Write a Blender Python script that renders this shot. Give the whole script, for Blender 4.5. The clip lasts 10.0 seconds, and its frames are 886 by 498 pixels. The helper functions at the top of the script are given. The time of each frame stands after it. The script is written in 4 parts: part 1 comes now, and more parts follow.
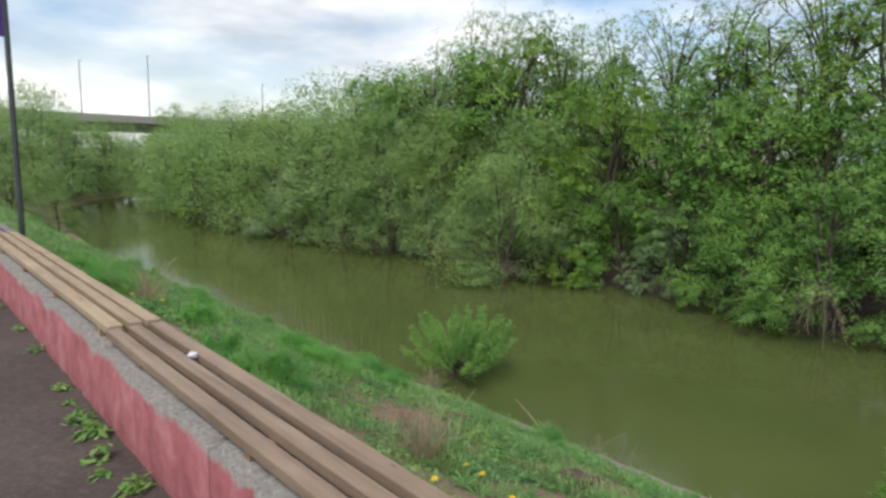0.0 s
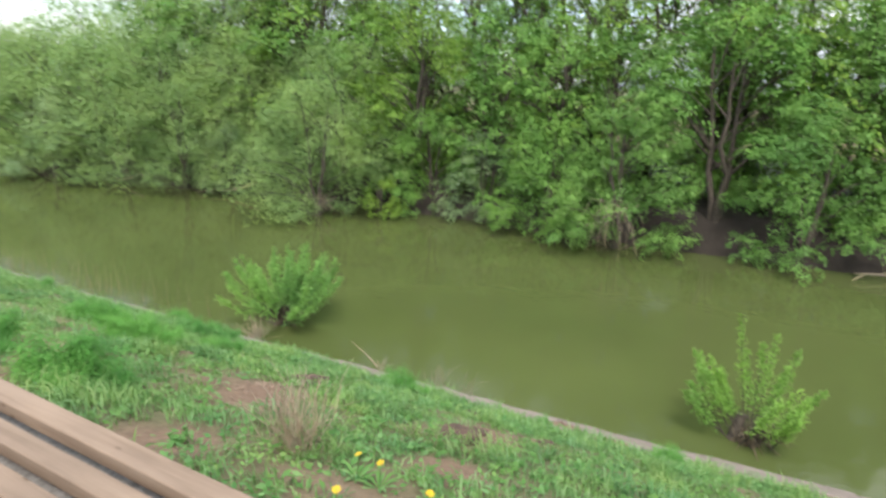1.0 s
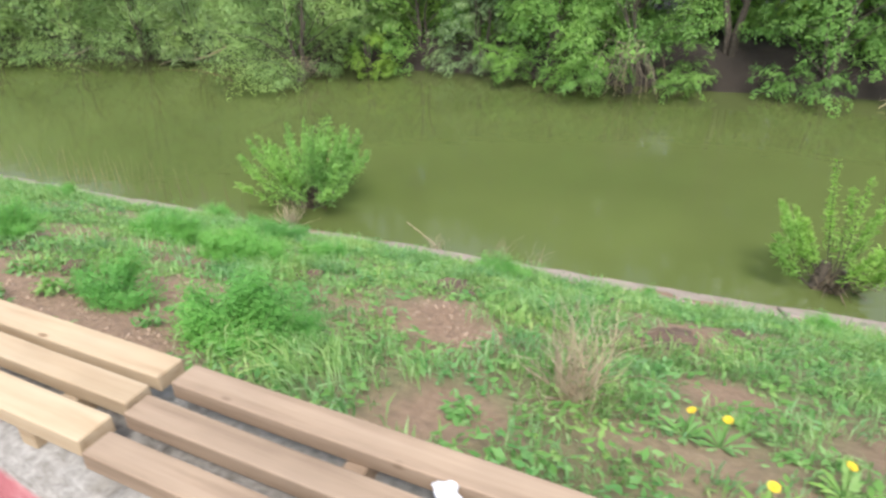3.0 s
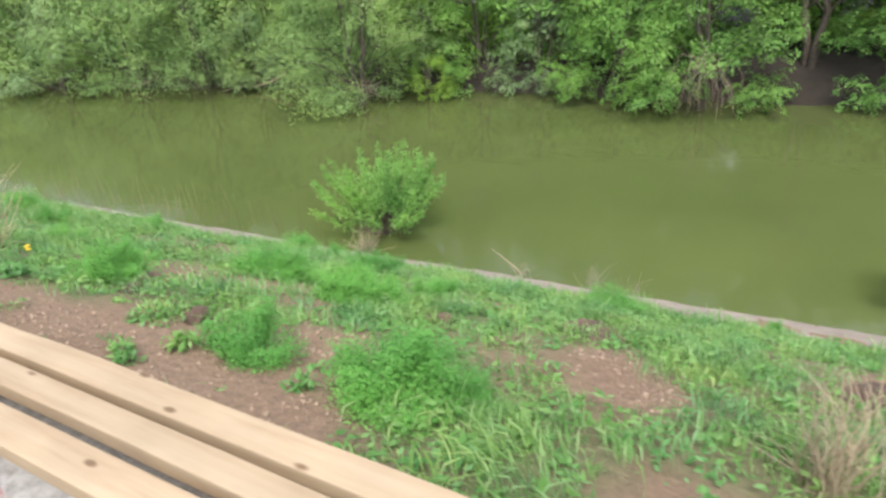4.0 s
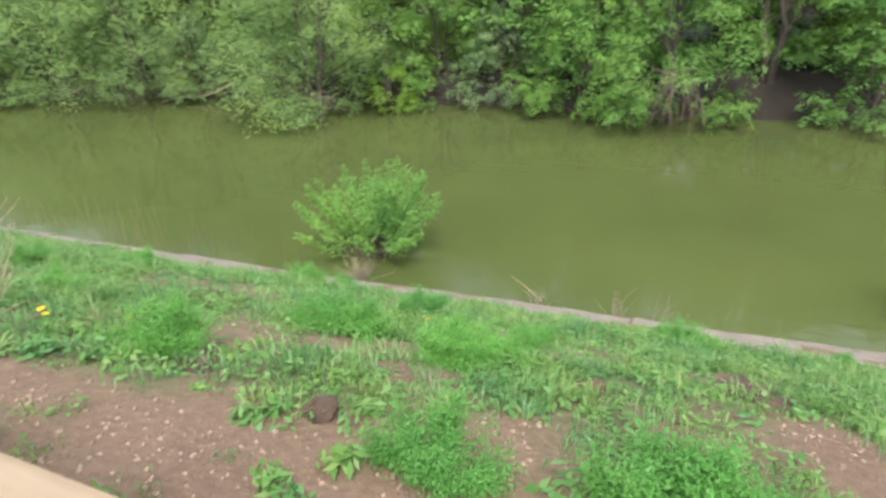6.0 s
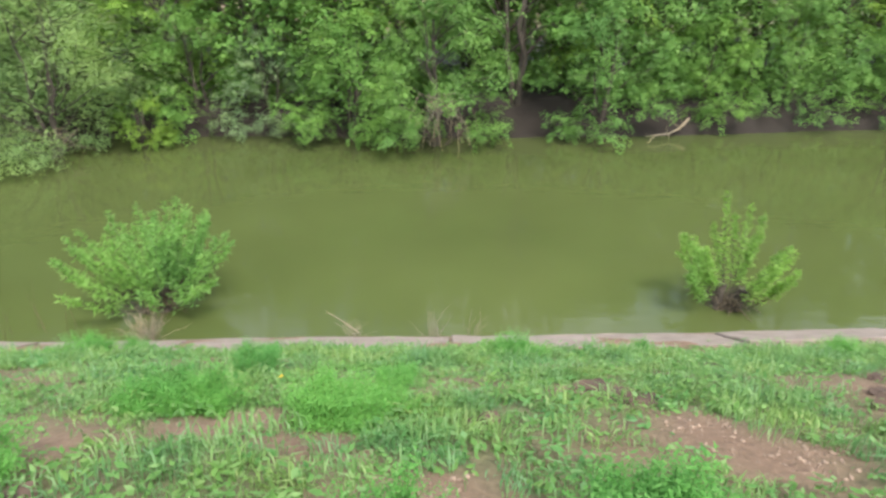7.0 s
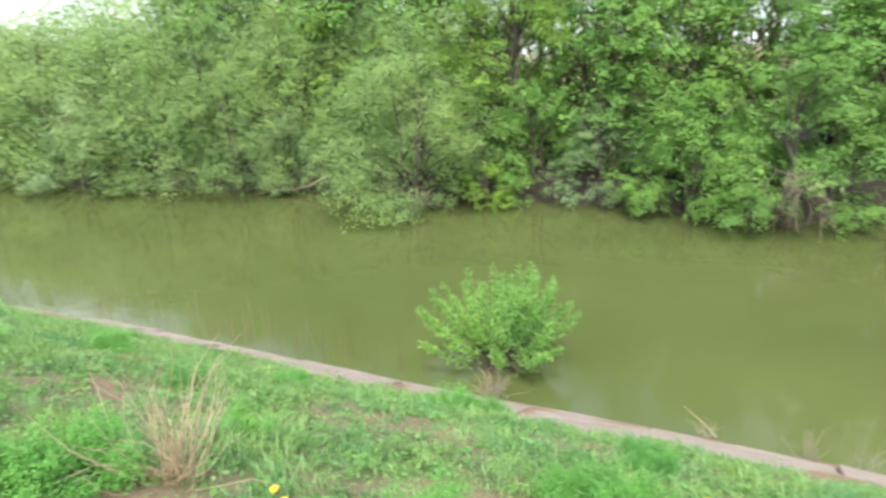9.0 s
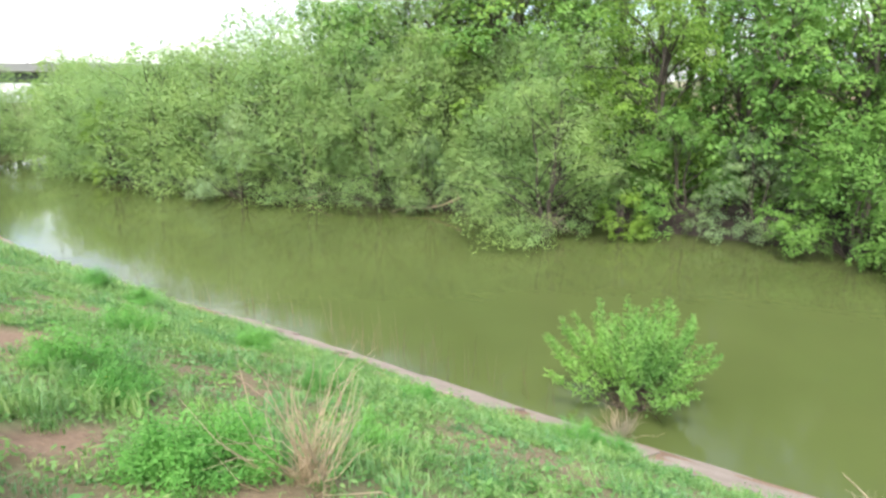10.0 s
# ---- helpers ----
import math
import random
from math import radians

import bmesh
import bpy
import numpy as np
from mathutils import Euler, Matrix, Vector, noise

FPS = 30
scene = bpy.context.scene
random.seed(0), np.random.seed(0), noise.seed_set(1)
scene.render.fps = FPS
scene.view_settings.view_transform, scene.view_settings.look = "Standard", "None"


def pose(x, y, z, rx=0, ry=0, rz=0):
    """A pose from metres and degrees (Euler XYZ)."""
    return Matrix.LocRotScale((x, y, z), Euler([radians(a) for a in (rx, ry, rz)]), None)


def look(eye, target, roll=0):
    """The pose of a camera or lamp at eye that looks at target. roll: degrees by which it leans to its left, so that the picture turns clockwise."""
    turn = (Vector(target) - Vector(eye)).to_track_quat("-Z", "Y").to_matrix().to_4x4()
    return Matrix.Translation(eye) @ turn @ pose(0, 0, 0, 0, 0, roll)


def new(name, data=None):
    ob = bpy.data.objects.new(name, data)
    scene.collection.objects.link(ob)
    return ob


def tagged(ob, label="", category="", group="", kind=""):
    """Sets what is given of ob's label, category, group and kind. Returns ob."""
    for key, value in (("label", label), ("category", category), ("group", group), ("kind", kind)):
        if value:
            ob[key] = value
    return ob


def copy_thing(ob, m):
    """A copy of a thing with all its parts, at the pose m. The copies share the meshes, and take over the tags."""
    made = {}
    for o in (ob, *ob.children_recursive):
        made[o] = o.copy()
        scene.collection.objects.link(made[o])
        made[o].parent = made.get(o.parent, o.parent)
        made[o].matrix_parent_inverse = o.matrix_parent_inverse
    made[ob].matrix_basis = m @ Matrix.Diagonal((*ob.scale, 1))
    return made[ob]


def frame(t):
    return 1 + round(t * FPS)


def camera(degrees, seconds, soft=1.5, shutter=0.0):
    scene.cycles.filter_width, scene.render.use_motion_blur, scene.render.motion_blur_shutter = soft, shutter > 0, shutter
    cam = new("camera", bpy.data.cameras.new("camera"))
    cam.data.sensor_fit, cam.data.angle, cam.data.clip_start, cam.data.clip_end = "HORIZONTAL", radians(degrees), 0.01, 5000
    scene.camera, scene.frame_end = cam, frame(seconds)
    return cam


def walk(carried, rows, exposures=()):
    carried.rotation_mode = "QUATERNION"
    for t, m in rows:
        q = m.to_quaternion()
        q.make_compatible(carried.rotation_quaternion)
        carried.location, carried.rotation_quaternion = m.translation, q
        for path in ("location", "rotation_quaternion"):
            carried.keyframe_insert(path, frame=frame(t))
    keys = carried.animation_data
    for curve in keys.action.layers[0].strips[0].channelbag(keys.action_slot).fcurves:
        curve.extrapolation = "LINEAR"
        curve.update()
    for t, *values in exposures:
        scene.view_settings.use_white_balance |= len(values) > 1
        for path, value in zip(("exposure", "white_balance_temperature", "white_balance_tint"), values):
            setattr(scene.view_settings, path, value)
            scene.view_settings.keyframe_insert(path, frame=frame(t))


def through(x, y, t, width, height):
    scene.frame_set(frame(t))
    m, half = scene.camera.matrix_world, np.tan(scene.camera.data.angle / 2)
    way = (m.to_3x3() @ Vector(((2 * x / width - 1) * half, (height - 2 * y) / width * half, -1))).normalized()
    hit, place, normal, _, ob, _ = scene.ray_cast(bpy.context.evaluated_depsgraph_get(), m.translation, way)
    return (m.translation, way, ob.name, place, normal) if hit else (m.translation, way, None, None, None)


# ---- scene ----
cam = camera(69.4, 10.0, soft=2.7, shutter=0.3)
PATH = [
    (0, (1.204, 3.799, 6.226), (2.522, 5.274, 5.93), 1.2),
    (0.5, (1.409, 4.315, 6.182), (2.863, 5.631, 5.79), 2.4),
    (1, (1.551, 4.792, 6.162), (3.223, 5.77, 5.665), 1.4),
    (1.5, (1.603, 5.348, 6.149), (3.332, 6.115, 5.5), 3.2),
    (2, (1.62, 5.865, 6.147), (3.347, 6.544, 5.402), 5.2),
    (2.5, (1.617, 6.427, 6.155), (3.266, 7.142, 5.276), 1.0),
    (4, (1.793, 7.91, 6.073), (3.338, 8.846, 5.214), -4.6),
    (4.5, (1.868, 8.411, 6.066), (3.348, 9.457, 5.22), -3.9),
    (5, (1.891, 8.882, 6.038), (3.374, 9.924, 5.193), -3.5),
    (5.5, (1.933, 9.308, 6.009), (3.468, 10.268, 5.159), -3.6),
    (6, (2.014, 9.694, 6.015), (3.668, 10.437, 5.173), -2.7),
    (7.5, (2.219, 10.818, 5.974), (4.062, 10.723, 5.204), 0.2),
    (8, (2.194, 11.222, 6.017), (4.051, 11.285, 5.278), -2.5),
    (8.5, (2.157, 11.502, 6.067), (3.994, 11.956, 5.421), -3.0),
    (9, (2.339, 11.581, 6.057), (4.015, 12.51, 5.483), -2.7),
    (9.5, (2.389, 11.636, 5.974), (3.935, 12.781, 5.426), -3.0),
    (10, (2.361, 11.718, 6.022), (3.833, 12.981, 5.533), -1.8),
]
EXPOSURE = [(0.0, 0.3), (0.5, 0.55), (1.0, 1.08), (1.5, 1.24), (2.5, 1.4), (4.5, 1.28), (6.0, 1.28), (7.5, 1.36), (8.5, 1.55), (9.2, 1.63), (10.0, 1.58)]
walk(cam, [(t, look(eye, target, roll)) for t, eye, target, roll in PATH], EXPOSURE)

# ---- world, sun ----
SUN_EL, SUN_AZ = radians(55), radians(244)
world = bpy.data.worlds.new("sky")
scene.world = world
world.use_nodes = True
wt = world.node_tree
wt.nodes.clear()


def wnode(kind, **inputs):
    n = wt.nodes.new(kind)
    for k, v in inputs.items():
        n.inputs[k].default_value = v
    return n


w_out = wnode("ShaderNodeOutputWorld")
w_bg = wnode("ShaderNodeBackground")
w_sky = wt.nodes.new("ShaderNodeTexSky")
w_sky.sky_type = "NISHITA"
w_sky.sun_disc = False
w_sky.sun_elevation, w_sky.sun_rotation = SUN_EL, SUN_AZ
w_sky.dust_density = 2.0
w_bg.inputs["Strength"].default_value = 0.15
w_tc = wt.nodes.new("ShaderNodeTexCoord")
w_map = wt.nodes.new("ShaderNodeMapping")
w_map.inputs["Scale"].default_value = (1.0, 1.0, 3.2)
w_map.inputs["Location"].default_value = (0.35, 0.2, 0.1)
w_noise = wnode("ShaderNodeTexNoise", Scale=2.3, Detail=7.0, Roughness=0.55)
w_ramp = wt.nodes.new("ShaderNodeValToRGB")
w_ramp.color_ramp.elements[0].position = 0.36
w_ramp.color_ramp.elements[1].position = 0.60
w_noise2 = wnode("ShaderNodeTexNoise", Scale=3.1, Detail=5.0, Roughness=0.5)
w_cloud = wt.nodes.new("ShaderNodeValToRGB")
w_cloud.color_ramp.elements[0].position, w_cloud.color_ramp.elements[0].color = 0.35, (2.9, 3.3, 3.9, 1)
w_cloud.color_ramp.elements[1].position, w_cloud.color_ramp.elements[1].color = 0.62, (7.2, 7.2, 7.0, 1)
w_mix = wt.nodes.new("ShaderNodeMix")
w_mix.data_type = "RGBA"
wl = wt.links.new
wl(w_tc.outputs["Generated"], w_map.inputs["Vector"])
wl(w_map.outputs["Vector"], w_noise.inputs["Vector"])
wl(w_map.outputs["Vector"], w_noise2.inputs["Vector"])
wl(w_noise.outputs["Fac"], w_ramp.inputs["Fac"])
wl(w_noise2.outputs["Fac"], w_cloud.inputs["Fac"])
wl(w_ramp.outputs["Color"], w_mix.inputs["Factor"])
wl(w_sky.outputs["Color"], w_mix.inputs["A"])
wl(w_cloud.outputs["Color"], w_mix.inputs["B"])
wl(w_mix.outputs["Result"], w_bg.inputs["Color"])
wl(w_bg.outputs["Background"], w_out.inputs["Surface"])

sun_data = bpy.data.lights.new("sun", "SUN")
sun_data.energy, sun_data.angle, sun_data.color = 1.95, radians(18), (1.0, 0.97, 0.92)
sun = new("sun", sun_data)
_dir = Vector((math.sin(SUN_AZ) * math.cos(SUN_EL), math.cos(SUN_AZ) * math.cos(SUN_EL), math.sin(SUN_EL)))
sun.matrix_world = look(_dir * 60, (0, 0, 0))


# ---- materials ----
class Nodes:
    """A small builder of node materials."""

    def __init__(self, name):
        self.m = bpy.data.materials.new(name)
        self.m.use_nodes = True
        self.t = self.m.node_tree
        self.b = self.t.nodes["Principled BSDF"]
        self.out = self.t.nodes["Material Output"]

    def add(self, kind, **inputs):
        n = self.t.nodes.new(kind)
        for k, v in inputs.items():
            n.inputs[k].default_value = v
        return n

    def link(self, a, b):
        self.t.links.new(a, b)

    def coord(self, scale=(1, 1, 1), which="Object"):
        tc = self.add("ShaderNodeTexCoord")
        mp = self.add("ShaderNodeMapping")
        mp.inputs["Scale"].default_value = scale
        self.link(tc.outputs[which], mp.inputs["Vector"])
        return mp.outputs["Vector"]

    def position(self, scale=(1, 1, 1)):
        g = self.add("ShaderNodeNewGeometry")
        mp = self.add("ShaderNodeMapping")
        mp.inputs["Scale"].default_value = scale
        self.link(g.outputs["Position"], mp.inputs["Vector"])
        return mp.outputs["Vector"]

    def noise(self, vec, scale, detail=4.0, rough=0.55):
        n = self.add("ShaderNodeTexNoise", Scale=scale, Detail=detail, Roughness=rough)
        self.link(vec, n.inputs["Vector"])
        return n.outputs["Fac"]

    def ramp(self, fac, stops):
        r = self.add("ShaderNodeValToRGB")
        el = r.color_ramp.elements
        while len(el) < len(stops):
            el.new(0.5)
        for e, (p, c) in zip(el, stops):
            e.position = p
            e.color = (*c, 1) if len(c) == 3 else c
        self.link(fac, r.inputs["Fac"])
        return r.outputs["Color"]

    def mix(self, fac, a, b, mode="MIX"):
        n = self.add("ShaderNodeMix")
        n.data_type, n.blend_type = "RGBA", mode
        for s, v in ((n.inputs["Factor"], fac), (n.inputs["A"], a), (n.inputs["B"], b)):
            if isinstance(v, (int, float)):
                s.default_value = v
            elif isinstance(v, tuple):
                s.default_value = (*v, 1)
            else:
                self.link(v, s)
        return n.outputs["Result"]

    def bump(self, height, strength=0.3, distance=0.02):
        n = self.add("ShaderNodeBump", Strength=strength, Distance=distance)
        self.link(height, n.inputs["Height"])
        self.link(n.outputs["Normal"], self.b.inputs["Normal"])
        return n

    def colour(self, c):
        if isinstance(c, tuple):
            self.b.inputs["Base Color"].default_value = (*c, 1)
        else:
            self.link(c, self.b.inputs["Base Color"])

    def rough(self, v):
        self.b.inputs["Roughness"].default_value = v


def leaf_material(name, dark, mid, light, through=0.45, rough=0.6, patch=0.55, cool=(0.78, 0.84, 0.85), warm=(1.2, 1.14, 0.98)):
    """Leaf green that differs leaf by leaf and from bough to bough."""
    k = Nodes(name)
    g = k.add("ShaderNodeNewGeometry")
    info = k.add("ShaderNodeObjectInfo")
    c = k.ramp(g.outputs["Random Per Island"], [(0.0, dark), (0.55, mid), (1.0, light)])
    big = k.noise(k.position(), patch, 3.0)
    tone = k.ramp(big, [(0.33, cool), (0.67, warm)])
    c = k.mix(1.0, c, tone, "MULTIPLY")
    tint = k.ramp(info.outputs["Random"], [(0.0, (0.92, 0.95, 0.92)), (1.0, (1.1, 1.05, 1.0))])
    c = k.mix(1.0, c, tint, "MULTIPLY")
    k.colour(c)
    k.rough(rough)
    k.b.inputs["Specular IOR Level"].default_value = 0.22
    tr = k.add("ShaderNodeBsdfTranslucent")
    k.link(c, tr.inputs["Color"])
    ms = k.add("ShaderNodeMixShader")
    ms.inputs["Fac"].default_value = through
    k.link(k.b.outputs["BSDF"], ms.inputs[1])
    k.link(tr.outputs["BSDF"], ms.inputs[2])
    k.link(ms.outputs["Shader"], k.out.inputs["Surface"])
    return k.m


M_WILLOW = leaf_material("willow_leaf", (0.225, 0.35, 0.12), (0.245, 0.375, 0.14), (0.27, 0.405, 0.16), 0.42)
M_SILVER = leaf_material("silver_leaf", (0.18, 0.27, 0.12), (0.24, 0.345, 0.165), (0.34, 0.45, 0.26), 0.38)
M_YELLOW = leaf_material("yellow_leaf", (0.15, 0.27, 0.045), (0.2, 0.335, 0.06), (0.25, 0.395, 0.085), 0.4)
M_GREEN = leaf_material("green_leaf", (0.11, 0.238, 0.047), (0.153, 0.305, 0.066), (0.207, 0.375, 0.1), 0.3)
M_HAZEL = leaf_material("pale_leaf", (0.102, 0.226, 0.05), (0.139, 0.284, 0.068), (0.197, 0.35, 0.112), 0.28)
M_BRIGHT = leaf_material("bright_leaf", (0.12, 0.325, 0.075), (0.16, 0.405, 0.095), (0.225, 0.485, 0.14))
M_GRASS = leaf_material("grass_blade", (0.15, 0.295, 0.095), (0.21, 0.38, 0.135), (0.33, 0.5, 0.235), 0.45, 0.6, 1.7, (0.7, 0.85, 0.95), (1.25, 1.1, 0.93))
M_WEED = leaf_material("weed_leaf", (0.13, 0.285, 0.075), (0.185, 0.365, 0.105), (0.3, 0.47, 0.19), 0.45, 0.6, 1.9, (0.74, 0.88, 0.95), (1.2, 1.08, 0.93))
M_WILLOWLET = leaf_material("young_willow_leaf", (0.2, 0.395, 0.095), (0.255, 0.47, 0.125), (0.32, 0.535, 0.175), 0.5)
M_YELLOW2 = leaf_material("yellow_willow_leaf", (0.19, 0.37, 0.075), (0.25, 0.45, 0.105), (0.33, 0.53, 0.16), 0.5)
M_DRY = leaf_material("dry_stalk", (0.36, 0.29, 0.225), (0.46, 0.38, 0.3), (0.58, 0.5, 0.41), 0.2, 0.8)


def bark_material():
    k = Nodes("bark")
    v = k.coord()
    n = k.noise(v, 9.0, 6.0)
    k.colour(k.ramp(n, [(0.3, (0.03, 0.024, 0.018)), (0.7, (0.1, 0.08, 0.06))]))
    k.rough(0.9)
    k.bump(n, 0.6, 0.02)
    return k.m


M_BARK = bark_material()
M_DEAD = leaf_material("dead_branch", (0.2, 0.16, 0.12), (0.28, 0.23, 0.18), (0.36, 0.3, 0.25), 0.0, 0.9)
M_TWIG = leaf_material("dead_twig", (0.13, 0.1, 0.075), (0.2, 0.155, 0.12), (0.3, 0.24, 0.19), 0.0, 0.9)


def ground_material():
    """Reddish brown soil, with a thin green growth where the bank is covered."""
    k = Nodes("bank_soil")
    v = k.position()
    big = k.noise(v, 0.9, 5.0)
    fine = k.noise(v, 16.0, 6.0, 0.7)
    grit = k.noise(v, 70.0, 3.0, 0.6)
    soil = k.ramp(fine, [(0.28, (0.135, 0.08, 0.05)), (0.75, (0.37, 0.24, 0.16))])
    soil = k.mix(0.4, soil, k.ramp(big, [(0.3, (0.18, 0.108, 0.068)), (0.7, (0.35, 0.235, 0.158))]))
    soil = k.mix(k.ramp(grit, [(0.62, (0, 0, 0)), (0.72, (0.55, 0.55, 0.55))]), soil, (0.42, 0.32, 0.24))
    moss = k.ramp(fine, [(0.3, (0.11, 0.125, 0.05)), (0.7, (0.21, 0.225, 0.1))])
    at = k.add("ShaderNodeAttribute")
    at.attribute_name = "cover"
    col = k.mix(at.outputs["Fac"], soil, moss)
    # far-bank leaf litter, painted near-black to hold the shade under the bushes
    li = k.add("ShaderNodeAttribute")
    li.attribute_name = "shaded_litter"
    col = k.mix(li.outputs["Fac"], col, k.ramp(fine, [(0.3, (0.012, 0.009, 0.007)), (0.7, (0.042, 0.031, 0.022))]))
    k.colour(col)
    k.rough(0.95)
    k.bump(fine, 1.0, 0.06)
    return k.m


def path_material():
    k = Nodes("trodden_path")
    v = k.position()
    fine = k.noise(v, 30.0, 6.0, 0.7)
    big = k.noise(v, 1.3, 4.0)
    c = k.ramp(fine, [(0.35, (0.03, 0.021, 0.017)), (0.55, (0.08, 0.06, 0.05)), (0.75, (0.19, 0.16, 0.135))])
    c = k.mix(0.5, c, k.ramp(big, [(0.3, (0.04, 0.029, 0.024)), (0.7, (0.1, 0.078, 0.065))]))
    k.colour(c)
    k.rough(0.9)
    k.bump(fine, 0.5, 0.02)
    return k.m


def water_material():
    k = Nodes("murky_water")
    v = k.position((1.0, 0.45, 1.0))
    murk = k.noise(k.position(), 0.16, 3.0)
    k.colour(k.ramp(murk, [(0.3, (0.066, 0.083, 0.026)), (0.7, (0.083, 0.102, 0.032))]))
    k.rough(0.05)
    k.b.inputs["IOR"].default_value = 1.33
    k.bump(k.noise(v, 2.2, 3.0), 0.2, 0.025)
    return k.m


def wood_material(name, a, b, c):
    k = Nodes(name)
    v = k.coord((1, 1, 1))
    info = k.add("ShaderNodeObjectInfo")
    shift = k.add("ShaderNodeVectorMath")
    shift.operation = "ADD"
    k.link(v, shift.inputs[0])
    sc = k.add("ShaderNodeVectorMath")
    sc.operation = "SCALE"
    sc.inputs[0].default_value = (7.0, 13.0, 5.0)
    k.link(info.outputs["Random"], sc.inputs["Scale"])
    k.link(sc.outputs["Vector"], shift.inputs[1])
    st = k.add("ShaderNodeMapping")
    st.inputs["Scale"].default_value = (26.0, 1.6, 26.0)
    k.link(shift.outputs["Vector"], st.inputs["Vector"])
    grain = k.noise(st.outputs["Vector"], 1.0, 5.0, 0.6)
    big = k.noise(shift.outputs["Vector"], 2.2, 4.0)
    col = k.ramp(grain, [(0.25, a), (0.5, b), (0.8, c)])
    col = k.mix(1.0, col, k.ramp(big, [(0.3, (0.82, 0.8, 0.78)), (0.7, (1.1, 1.08, 1.05))]), "MULTIPLY")
    col = k.mix(1.0, col, k.ramp(info.outputs["Random"], [(0.0, (0.93, 0.92, 0.9)), (1.0, (1.06, 1.05, 1.03))]), "MULTIPLY")
    kn = k.add("ShaderNodeMapping")
    kn.inputs["Scale"].default_value = (12.0, 5.0, 12.0)
    k.link(shift.outputs["Vector"], kn.inputs["Vector"])
    vo = k.add("ShaderNodeTexVoronoi", Scale=1.0)
    k.link(kn.outputs["Vector"], vo.inputs["Vector"])
    knot = k.ramp(vo.outputs["Distance"], [(0.07, (0.42, 0.34, 0.27)), (0.14, (1, 1, 1))])
    col = k.mix(1.0, col, knot, "MULTIPLY")
    k.colour(col)
    k.rough(0.72)
    k.bump(grain, 0.35, 0.004)
    return k.m


def wall_material():
    """Pinkish red paint, worn through to the grey concrete under it."""
    k = Nodes("painted_concrete")
    v = k.position()
    n = k.noise(v, 3.2, 6.0, 0.6)
    fine = k.noise(v, 40.0, 5.0, 0.6)
    streak = k.noise(k.position((1.0, 1.0, 0.8)), 4.5, 8.0, 0.72)
    paint = k.ramp(streak, [(0.3, (0.16, 0.045, 0.05)), (0.5, (0.27, 0.082, 0.09)), (0.72, (0.36, 0.17, 0.175))])
    grey = k.ramp(fine, [(0.3, (0.14, 0.125, 0.11)), (0.7, (0.29, 0.27, 0.25))])
    g = k.add("ShaderNodeNewGeometry")
    sep = k.add("ShaderNodeSeparateXYZ")
    k.link(g.outputs["Position"], sep.inputs[0])
    ma = k.add("ShaderNodeMath")
    ma.operation = "MULTIPLY_ADD"
    k.link(n, ma.inputs[0])
    ma.inputs[1].default_value = 0.22
    k.link(sep.outputs["Z"], ma.inputs[2])
    mr = k.add("ShaderNodeMapRange")
    k.link(ma.outputs[0], mr.inputs["Value"])
    mr.inputs["From Min"].default_value, mr.inputs["From Max"].default_value = 4.975, 5.01
    c = k.mix(mr.outputs["Result"], paint, grey)
    chip = k.ramp(n, [(0.68, (0, 0, 0)), (0.72, (1, 1, 1))])
    c = k.mix(chip, c, grey)
    k.colour(c)
    k.rough(0.85)
    k.bump(fine, 0.5, 0.01)
    return k.m


def concrete_material():
    k = Nodes("bank_concrete")
    v = k.position()
    n = k.noise(v, 3.0, 6.0)
    fine = k.noise(v, 35.0, 5.0)
    c = k.ramp(n, [(0.3, (0.2, 0.155, 0.125)), (0.7, (0.33, 0.27, 0.23))])
    c = k.mix(0.35, c, k.ramp(fine, [(0.3, (0.12, 0.09, 0.07)), (0.7, (0.3, 0.245, 0.205))]))
    k.colour(c)
    k.rough(0.9)
    k.bump(fine, 0.5, 0.01)
    return k.m


def plain_material(name, c, rough=0.6, metal=0.0, vary=0.15):
    k = Nodes(name)
    n = k.noise(k.coord(), 6.0, 4.0)
    lo, hi = tuple(x * (1 - vary) for x in c), tuple(min(1, x * (1 + vary)) for x in c)
    k.colour(k.ramp(n, [(0.3, lo), (0.7, hi)]))
    k.rough(rough)
    k.b.inputs["Metallic"].default_value = metal
    return k.m


M_GROUND, M_PATH, M_WATER = ground_material(), path_material(), water_material()
M_WALL, M_CONC = wall_material(), concrete_material()
M_OLD = wood_material("weathered_plank", (0.157, 0.108, 0.074), (0.23, 0.167, 0.12), (0.29, 0.22, 0.164))
M_NEW = wood_material("fresh_plank", (0.268, 0.185, 0.113), (0.34, 0.258, 0.172), (0.385, 0.306, 0.217))
M_GREYWOOD = wood_material("grey_plank", (0.10, 0.09, 0.085), (0.17, 0.155, 0.15), (0.24, 0.22, 0.21))
M_STEEL = plain_material("dark_steel", (0.07, 0.075, 0.08), 0.5, 0.4)
M_FLAG = plain_material("purple_cloth", (0.10, 0.05, 0.30), 0.8)
M_BRIDGE = plain_material("bridge_concrete", (0.33, 0.32, 0.3), 0.85)
M_BRIDGE_DARK = plain_material("bridge_girder", (0.07, 0.075, 0.08), 0.8)
M_PAPER = plain_material("white_paper", (0.6, 0.6, 0.64), 0.7)
M_FLOWER = plain_material("dandelion_yellow", (0.75, 0.52, 0.02), 0.7)
M_STONE = plain_material("pale_pebble", (0.3, 0.215, 0.155), 0.9, 0.0, 0.35)
M_CLOD = plain_material("dark_clod", (0.085, 0.055, 0.038), 0.95, 0.0, 0.4)


